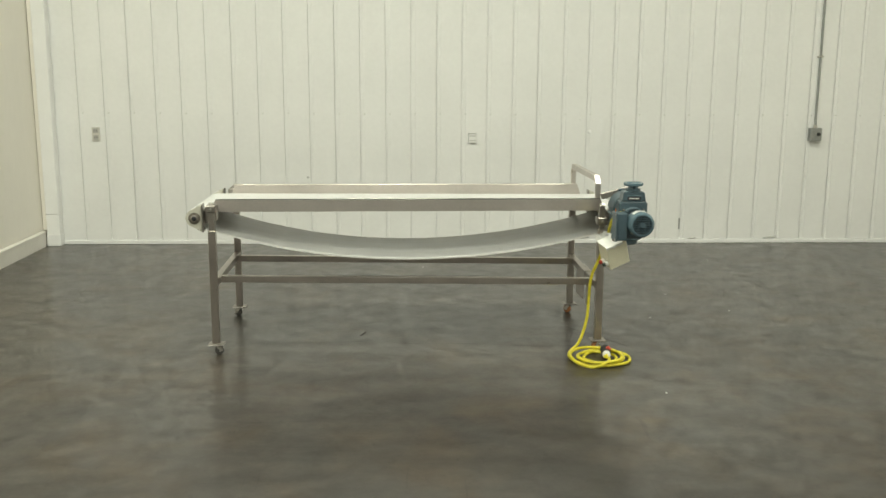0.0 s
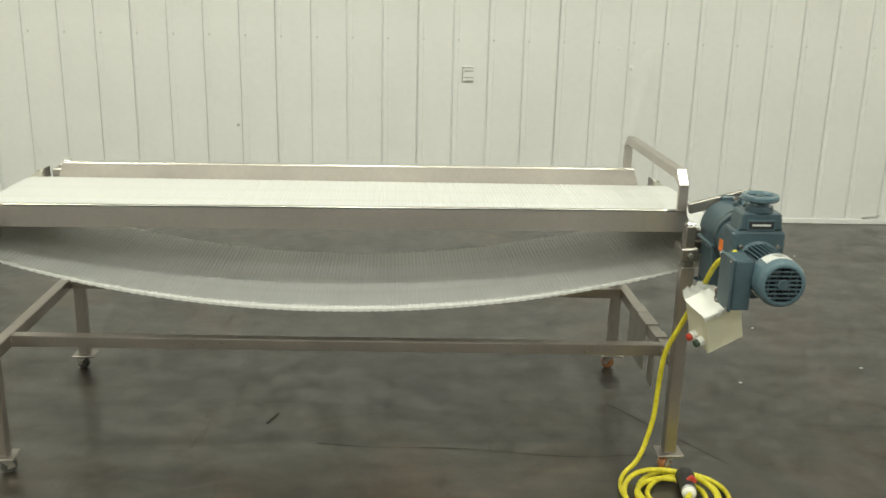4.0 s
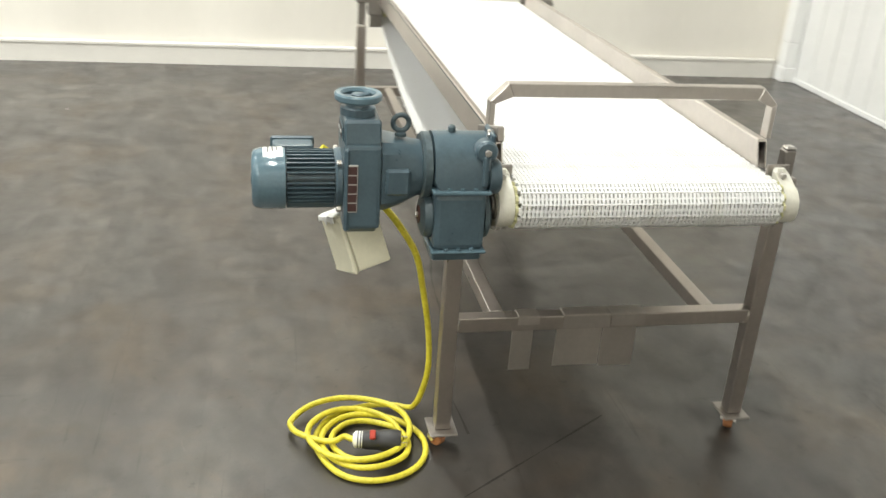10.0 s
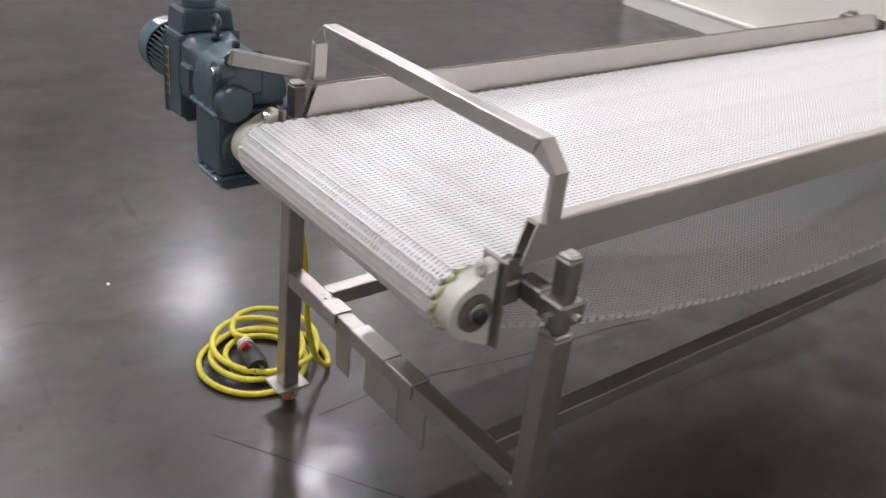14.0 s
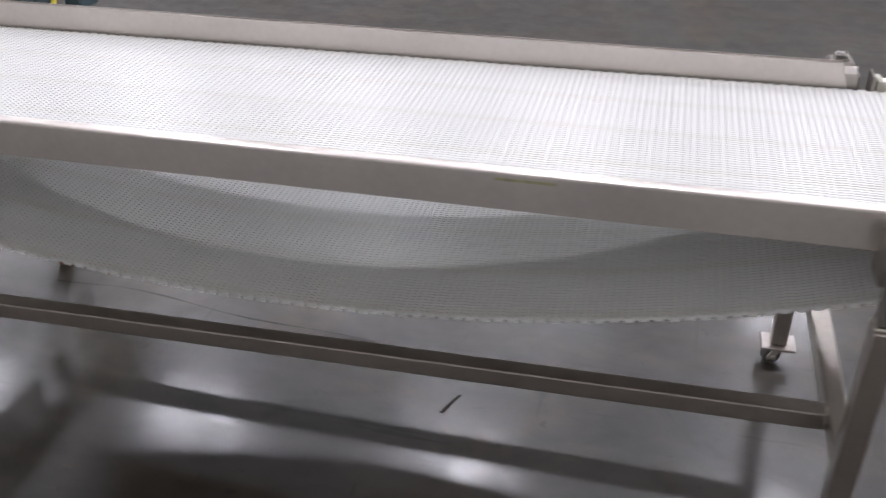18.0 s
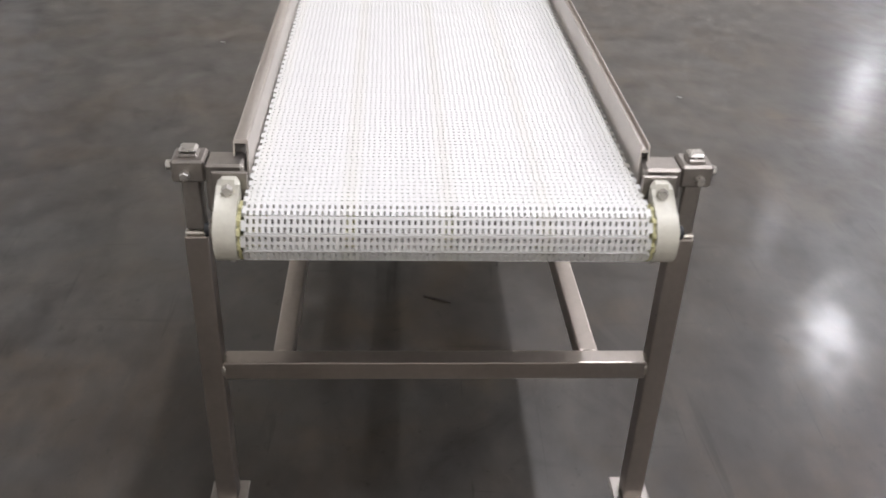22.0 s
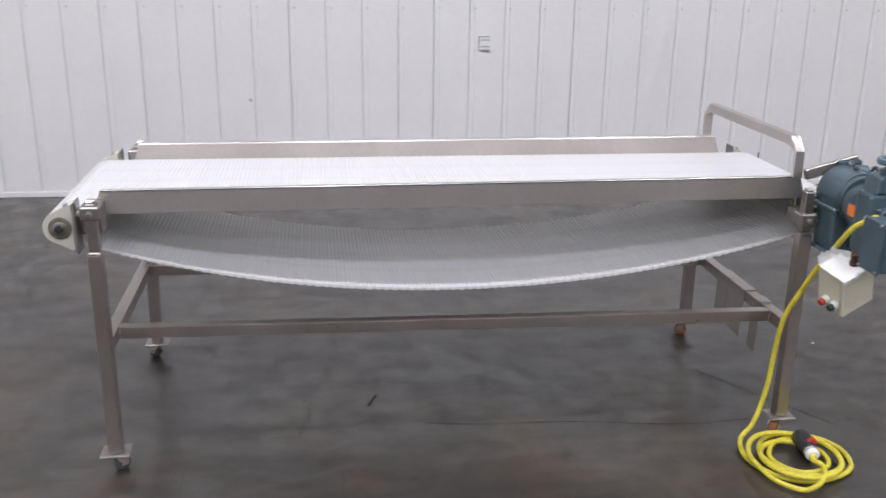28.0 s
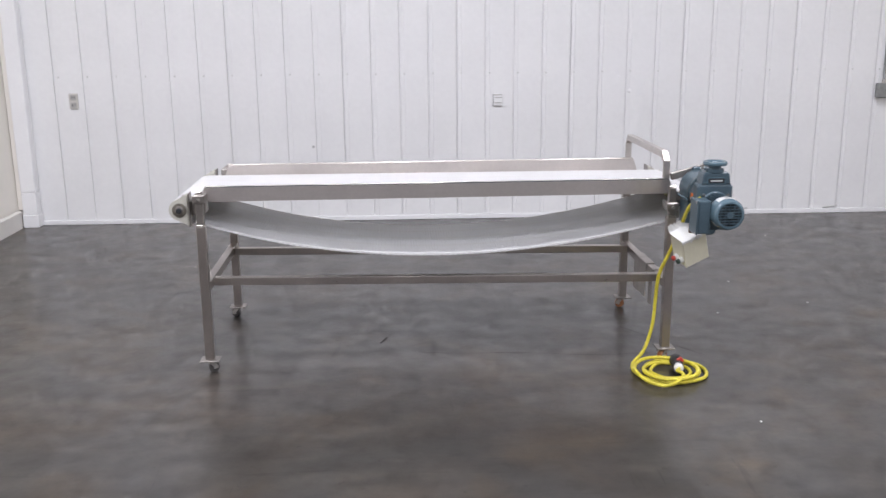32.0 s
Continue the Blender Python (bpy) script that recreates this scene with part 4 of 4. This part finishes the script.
plate = part("ratio_plate", block(1.1925, 1.195, -0.671, -0.649, 0.716, 0.818, 0.0005), SOCKET, var, "worn plate with dark red cells")
for k in range(5):
    part("plate_cell", block(1.1952, 1.1958, -0.6695, -0.6505, 0.7185 + k * 0.0198, 0.7355 + k * 0.0198), PLATE_RED, plate)
NX, NY = 1.127, -0.645
part("neck", turned([(0, 0.9062), (0.036, 0.9062), (0.036, 0.92), (0.026, 0.922), (0.024, 0.932), (0, 0.932)], seg=24, m=Matrix.Translation((NX, NY, 0))), BLUE, drive, "", True)
wheel = part("hand_wheel", turned([(0.034, 0.0335 - 0.036), (0.046, -0.0035), (0.049, 0.0), (0.049, 0.009), (0.046, 0.0125), (0.036, 0.012), (0.032, 0.006), (0.034, -0.0025)], seg=40, m=Matrix.Translation((NX, NY, 0.938)), closed=False), BLUE_LIGHT, drive, "light blue-grey hand wheel", True)
part("wheel_hub", turned([(0, -0.006), (0.014, -0.006), (0.014, 0.008), (0.011, 0.01), (0, 0.01)], seg=20, m=Matrix.Translation((NX, NY, 0.938))), BLUE, wheel, "", True)
for k in range(3):
    part("spoke", block(0.012, 0.036, -0.008, 0.008, -0.002, 0.005, 0.002, 1, None, Matrix.Translation((NX, NY, 0.938)) @ Matrix.Rotation(radians(20 + 120 * k), 4, "Z")), BLUE, wheel)
# bell housing between variator and gearbox


def bell():
    """Square at the variator, round at the gearbox."""
    bm = bmesh.new()
    n = 40
    rings = []
    for y, f in ((-0.5995, 0.0), (-0.588, 0.02), (-0.56, 0.3), (-0.525, 0.85), (-0.512, 1.0), (-0.4965, 1.0)):
        vs = []
        for k in range(n):
            a = 2 * math.pi * (k + 0.5) / n
            c, d = math.cos(a), math.sin(a)
            sq = 1 / max(abs(c) / 0.062, abs(d) / 0.074, (abs(c) + abs(d)) / 0.118)
            r = sq + (0.058 - sq) * f
            vs.append(bm.verts.new((MX + 0.002 + r * c, y, 0.785 + 0.006 * f + r * d)))
        rings.append(vs)
    for a, b in zip(rings, rings[1:]):
        for k in range(n):
            bm.faces.new((a[k], a[(k + 1) % n], b[(k + 1) % n], b[k]))
    bm.faces.new(rings[0])
    bm.faces.new(rings[-1][::-1])
    return bm


cone = part("bell_housing", bell(), BLUE, drive, "", True, 28)
part("side_boss", block(MX + 0.02, MX + 0.072, -0.592, -0.54, 0.75, 0.808, 0.006), BLUE, cone)
part("joint_flange", turned([(0, -0.018), (0.066, -0.018), (0.07, -0.014), (0.07, 0.0), (0, 0.0)], axis="y", seg=36, m=Matrix.Translation((GX - 0.006, -0.496, 0.798))), GREASE_AND_SHADE, drive, "dark greasy joint flange", True)
eye = part("lifting_eye", ring(0.0165, 0.0055, 24, 8, None, Matrix.Translation((MX + 0.006, -0.556, 0.888)) @ Matrix.Rotation(radians(90), 4, "Y")), GREASE_AND_SHADE, drive, "dark steel lifting eye", True)
part("eye_shank", turned([(0, 0), (0.012, 0), (0.012, 0.006), (0.006, 0.009), (0.006, 0.014), (0, 0.014)], seg=12, m=Matrix.Translation((MX + 0.006, -0.556, 0.86))), GREASE_AND_SHADE, eye)
part("warning_label", block(MX - 0.064, MX - 0.061, -0.592, -0.56, 0.772, 0.804, 0, 1), ORANGE_LABEL, cone, "orange warning label")
# gearbox: rounded head, seam, straight lower half
gx0, gx1, gy0, gy1 = 1.066, 1.212, -0.492, -0.376
head = [(gx0, 0.769)] + [(GX + (gx1 - gx0) / 2 * math.cos(math.pi - math.pi * k / 20) * (1.0), 0.792 + 0.08 * math.sin(math.pi * k / 20)) for k in range(21)] + [(gx1, 0.769)]
part("gearbox_upper", prism(head, gy0, gy1, 0.01), BLUE, drive, "", True, 35)
part("gearbox_seam", block(gx0 - 0.006, gx1 + 0.006, gy0 - 0.004, gy1 + 0.004, 0.7585, 0.7685, 0.003), BLUE_LIGHT, drive)
part("gearbox_lower", block(gx0 + 0.003, gx1 - 0.003, gy0 + 0.003, gy1 - 0.003, 0.634, 0.758, 0.012, 2), BLUE, drive)
part("gearbox_seam", block(gx0 - 0.004, gx1 + 0.004, gy0 - 0.002, gy1 + 0.002, 0.626, 0.6335, 0.003), BLUE_LIGHT, drive)
part("gearbox_sump", prism([(gx0 + 0.006, 0.6255), (gx1 - 0.006, 0.6255), (gx1 - 0.012, 0.607), (gx1 - 0.026, 0.601), (gx0 + 0.05, 0.601), (gx0 + 0.03, 0.606)], gy0 + 0.004, gy1 - 0.006, 0.004), BLUE, drive)
# rib and lug that carry the torque arm
part("pocket_rib", block(gx1 - 0.03, gx1 + 0.006, gy1 - 0.02, gy1 - 0.004, 0.775, 0.845, 0.005), BLUE, drive)
part("arm_boss", turned([(0, -0.02), (0.02, -0.02), (0.023, -0.016), (0.023, 0.012), (0.019, 0.016), (0, 0.016)], axis="x", seg=24, m=Matrix.Translation((gx1 - 0.016, gy1 - 0.012, 0.85))), BLUE, drive, "", True)
part("boss_bolt", bolt_head(None, Vector((gx1, gy1 - 0.012, 0.85)), "x", 0.008, 0.008), BOLT, drive)
for z in (0.7687, 0.6337):
    for y in (gy0 + 0.03, (gy0 + gy1) / 2, gy1 - 0.03):
        part("seam_bolt", bolt_head(None, Vector((gx1 - 0.002, y, z)), "z", 0.0055, 0.005), BLUE_LIGHT, drive)
for s in (gx0 + 0.012, gx1 - 0.012):
    for y in (gy0 + 0.012, gy1 - 0.012):
        part("seam_bolt", bolt_head(None, Vector((s, y, 0.7687)), "z", 0.006, 0.006), BLUE_LIGHT, drive)
ax, az = AX[1]
part("output_boss", turned([(0, -0.022), (0.03, -0.022), (0.046, -0.016), (0.05, -0.004), (0.05, 0.0), (0, 0.0)], axis="y", seg=32, m=Matrix.Translation((ax, gy0 + 0.002, 0.694))), GREASE_AND_SHADE, drive, "dark bearing cover", True)
part("output_bore", turned([(0.006, -0.0245), (0.019, -0.0245), (0.019, -0.0215), (0.006, -0.0215)], axis="y", seg=20, m=Matrix.Translation((ax, gy0 + 0.002, 0.694))), RUST, drive, "rusty hollow shaft end", True)
part("output_bolt", bolt_head(None, Vector((ax, gy0 - 0.0195, 0.694)), "y", 0.006, -0.008), BOLT, drive)
part("rear_boss", turned([(0, 0.0), (0.052, 0.0), (0.05, 0.01), (0.04, 0.016), (0, 0.016)], axis="y", seg=32, m=Matrix.Translation((ax, gy1 - 0.002, az - 0.02))), GREASE_AND_SHADE, drive, "", True)
part("rear_cover", turned([(0, 0.0), (0.037, 0.0), (0.037, 0.02), (0.033, 0.025), (0, 0.025)], axis="y", seg=28, m=Matrix.Translation((GX + 0.045, gy1 - 0.002, 0.79))), BLUE, drive, "", True)
part("breather", turned([(0, 0.0), (0.008, 0.0), (0.008, 0.01), (0.005, 0.014), (0, 0.014)], seg=10, m=Matrix.Translation((GX, -0.45, 0.872))), GREASE_AND_SHADE, drive)
arm = part("torque_arm", block(-0.085, 0.085, -0.008, 0.008, -0.016, 0.016, 0.003, 1, None, Matrix.Translation((1.112, -0.36, 0.862)) @ Matrix.Rotation(radians(-15), 4, "Y")), STEEL_DULL, drive, "bare steel torque arm")
part("arm_bolt", bolt_head(None, Vector((1.165, -0.3685, 0.876)), "y", 0.01, -0.012), BOLT, arm)
part("arm_lug", block(1.12, 1.2, -0.3775, -0.3685, 0.80, 0.886, 0.006), BLUE, drive)

# ---- control box under the motor ----
CBOX = HERE @ Matrix(((0.905, -0.331, -0.266, 1.037), (0.258, 0.924, -0.288, -0.618), (0.339, 0.192, 0.920, 0.595), (0, 0, 0, 1)))
cb = thing("control_box", "cream control box with torn white wrap, hanging below the motor", "control box", "", CBOX)
part("box_body", block(-0.056, 0.056, -0.05, 0.03, -0.064, 0.064, 0.005, 2), CREAM, cb)
part("box_lid", block(-0.059, 0.059, -0.062, -0.0505, -0.067, 0.067, 0.004, 1), CREAM, cb)
for x in (-0.051, 0.051):
    for z in (-0.059, 0.059):
        part("lid_screw", bolt_head(None, Vector((x, -0.062, z)), "y", 0.0035, -0.002), CREAM, cb)
for name, y, mat, text in (("stop_button", -0.004, RED, "red push button"), ("start_button", -0.037, GREEN, "dark push button")):
    at = Matrix.Translation((0.0, y, -0.033))
    collar = part("button_collar", turned([(0, -0.071), (0.0125, -0.071), (0.0135, -0.068), (0.0135, -0.0562), (0, -0.0562)], axis="x", seg=20, m=at), PLUG_WHITE, cb, "white button collar", True)
    part(name, turned([(0, -0.084), (0.008, -0.0835), (0.0105, -0.081), (0.0105, -0.0712), (0, -0.0712)], axis="x", seg=20, m=at), mat, collar, text, True)


def torn_wrap():
    """Thin film left on the box: flat on its top, standing up crumpled at the back, with ragged edges."""
    bm = bmesh.new()
    rows = [(-0.066, 0.052), (-0.0645, 0.0645), (-0.056, 0.0685), (-0.03, 0.0695), (0.0, 0.0705), (0.024, 0.074), (0.031, 0.09), (0.03, 0.104)]
    n = 14
    layers = []
    for lift in (0.0, 0.0012):
        grid = []
        random_edge = random.Random(5)
        for r, (y, z) in enumerate(rows):
            line = []
            for k in range(n + 1):
                f = k / n
                ragged = random_edge.uniform(-0.5, 0.5)
                crumple = 0.0025 * math.sin(9 * f + 1.7 * r) + 0.0018 * math.sin(23 * f - 2.3 * r)
                edge = 0.010 * ragged if r in (0, len(rows) - 1) else 0.0
                x = -0.062 + (0.098 - (0.03 if r > 5 else 0.0)) * f + (0.006 * ragged if k == n else 0.0)
                line.append(bm.verts.new((x, y + (crumple if r > 5 else 0.0) + (-lift if r < 2 else 0.0), z + edge + max(0.0, crumple) * 0.7 + lift)))
            grid.append(line)
        layers.append(grid)
    low, high = layers
    for r in range(len(rows) - 1):
        for k in range(n):
            bm.faces.new((high[r][k], high[r][k + 1], high[r + 1][k + 1], high[r + 1][k]))
            bm.faces.new((low[r][k], low[r + 1][k], low[r + 1][k + 1], low[r][k + 1]))
    rim = [(0, k) for k in range(n + 1)] + [(r, n) for r in range(1, len(rows))] + [(len(rows) - 1, k) for k in range(n - 1, -1, -1)] + [(r, 0) for r in range(len(rows) - 2, 0, -1)]
    for (a, b), (c, d) in zip(rim, rim[1:] + rim[:1]):
        bm.faces.new((low[a][b], low[c][d], high[c][d], high[a][b]))
    return bm


part("torn_wrap", torn_wrap(), PLUG_WHITE, cb, "torn white plastic film", True, 50)
part("conduit_nipple", turned([(0, 0.0), (0.013, 0.0), (0.013, 0.008), (0.0095, 0.01), (0.0095, 0.034), (0, 0.034)], seg=16, m=Matrix.Translation((0.012, -0.03, 0.072))), RUST, cb, "rusty red-brown conduit nipple", True)

# ---- yellow cord, coiled on the floor ----
cord = thing("power_cord", "yellow power cord hanging from the drive and coiled on the floor", "power cord", "", HERE)
path = [(1.05, -0.712, 0.808), (1.045, -0.69, 0.792), (1.026, -0.66, 0.765), (1.022, -0.62, 0.72), (1.023, -0.572, 0.664), (1.018, -0.53, 0.61), (1.006, -0.485, 0.53), (0.971, -0.457, 0.42), (0.966, -0.436, 0.3), (0.961, -0.430, 0.19), (0.937, -0.440, 0.1), (0.912, -0.450, 0.05)]
# turns of the coil: angle in degrees, centre, radius, height
TURNS = [(138, 0.998, -0.565, 0.158, 0.022), (190, 0.998, -0.565, 0.15, 0.009), (281, 0.998, -0.565, 0.15, 0.009), (310, 1.029, -0.574, 0.134, 0.009), (469, 1.029, -0.574, 0.135, 0.009),
         (560, 1.013, -0.584, 0.12, 0.018), (771, 1.013, -0.584, 0.112, 0.022), (865, 1.003, -0.59, 0.085, 0.012), (1130, 1.003, -0.59, 0.086, 0.016), (1371, 0.979, -0.609, 0.13, 0.034),
         (1573, 0.979, -0.609, 0.137, 0.036), (1640, 0.939, -0.63, 0.102, 0.034), (1708, 0.939, -0.63, 0.149, 0.022), (1744, 0.939, -0.63, 0.122, 0.034), (1790, 0.939, -0.63, 0.092, 0.037)]
turn_at = np.array(TURNS).T
for a in np.arange(138, 1791, 18.0):
    cx, cy, r, z = (float(np.interp(a, turn_at[0], turn_at[k])) for k in (1, 2, 3, 4))
    path.append((cx + r * math.cos(radians(a)), cy + r * math.sin(radians(a)), z + 0.001 * math.sin(a * 0.07)))
path += [(1.016, -0.646, 0.037), (1.028, -0.628, 0.037), (1.031, -0.618, 0.037)]
part("cord", tube(path, 0.0078, 10, 4), YELLOW, cord, "yellow jacketed cord", True)
PL = Matrix.Translation((1.032, -0.612, 0.037)) @ Matrix.Rotation(radians(-10), 4, "Z")
plug = part("plug_body", turned([(0, 0.012), (0.021, 0.012), (0.024, 0.02), (0.024, 0.055), (0.027, 0.06), (0.029, 0.095), (0.026, 0.108), (0, 0.108)], axis="y", seg=28, m=PL), BLACK, cord, "black twist-lock plug", True)
part("plug_collar", turned([(0, -0.012), (0.014, -0.012), (0.021, -0.006), (0.0215, 0.0115), (0, 0.0115)], axis="y", seg=24, m=PL), PLUG_WHITE, plug, "white plug collar", True)
for k in range(2):
    part("collar_groove", turned([(0.0216, -0.001 + k * 0.007), (0.0222, 0.0 + k * 0.007), (0.0222, 0.0015 + k * 0.007), (0.0216, 0.0025 + k * 0.007)], axis="y", seg=24, m=PL, closed=False), BARS, plug)
part("plug_label", block(0.0, 0.03, 0.03, 0.045, -0.012, 0.012, 0.003, 1, None, PL @ Matrix.Translation((0.0005, 0, 0.012)) @ Matrix.Rotation(radians(-45), 4, "Y") @ Matrix.Translation((-0.004, 0, 0))), RED, plug, "small red label")
for a in (90, 210, 330):
    part("blade", block(-0.006, 0.006, 0.108, 0.124, -0.001, 0.001, 0, 1, None, PL @ Matrix.Rotation(radians(a), 4, "Y") @ Matrix.Translation((0, 0, 0.012))), BOLT, plug)

# ---- marks on the floor ----


def floor_line(name, label, pts, w):
    """A thin dirty joint that wanders a little."""
    bm = bmesh.new()
    rowsv = []
    for k, (x, y) in enumerate(pts):
        nx, ny = pts[min(k + 1, len(pts) - 1)], pts[max(k - 1, 0)]
        d = Vector((nx[0] - ny[0], nx[1] - ny[1], 0)).normalized()
        s = Vector((-d.y, d.x, 0)) * w * (0.6 + 0.4 * math.sin(k * 1.7))
        p = Vector((x, y, 0.0008))
        rowsv.append((bm.verts.new(p + s), bm.verts.new(p - s)))
    for a, b in zip(rowsv, rowsv[1:]):
        bm.faces.new((a[0], a[1], b[1], b[0]))
    ob = link(name, bm, CRACK)
    return tagged(ob, label, "floor mark", "", "structure")


pts = [(0.75 + 0.09 * k, -0.315 - 0.10 * min(k, 10) / 10 - 0.03 * math.sin(k * 0.9) * 0.3, ) for k in range(13)]
floor_line("floor_crack", "thin dark crack in the concrete floor", pts, 0.004)
floor_line("floor_crack", "thin dark crack in the concrete floor", [(1.78 + 0.05 * k, -0.02 - 0.075 * k) for k in range(7)], 0.0035)
stick = thing("wood_sliver", "small dark sliver lying on the concrete floor", "sliver", "", Matrix.Translation((0.584, -0.136, 0)) @ pose(0, 0, 0, 0, 0, 68))
part("sliver", block(-0.04, 0.04, -0.004, 0.004, 0.0, 0.004, 0.0015), SLIVER, stick)
chip = block(-0.006, 0.006, -0.004, 0.004, 0, 0.003, 0.001)
first_chip = thing("paint_chip", "tiny pale chip lying on the concrete floor", "chip", "floor chips", Matrix.Translation((2.35, 0.16, 0)))
part("chip", chip, PLUG_WHITE, first_chip)
for x, y, a in ((2.62, 0.75, 30), (2.05, -1.2, 80), (2.9, 0.3, 10), (1.0, 1.7, 60), (-1.2, -1.9, 20), (3.3, 1.9, 45)):
    copy_thing(first_chip, Matrix.Translation((x, y, 0)) @ pose(0, 0, 0, 0, 0, a))
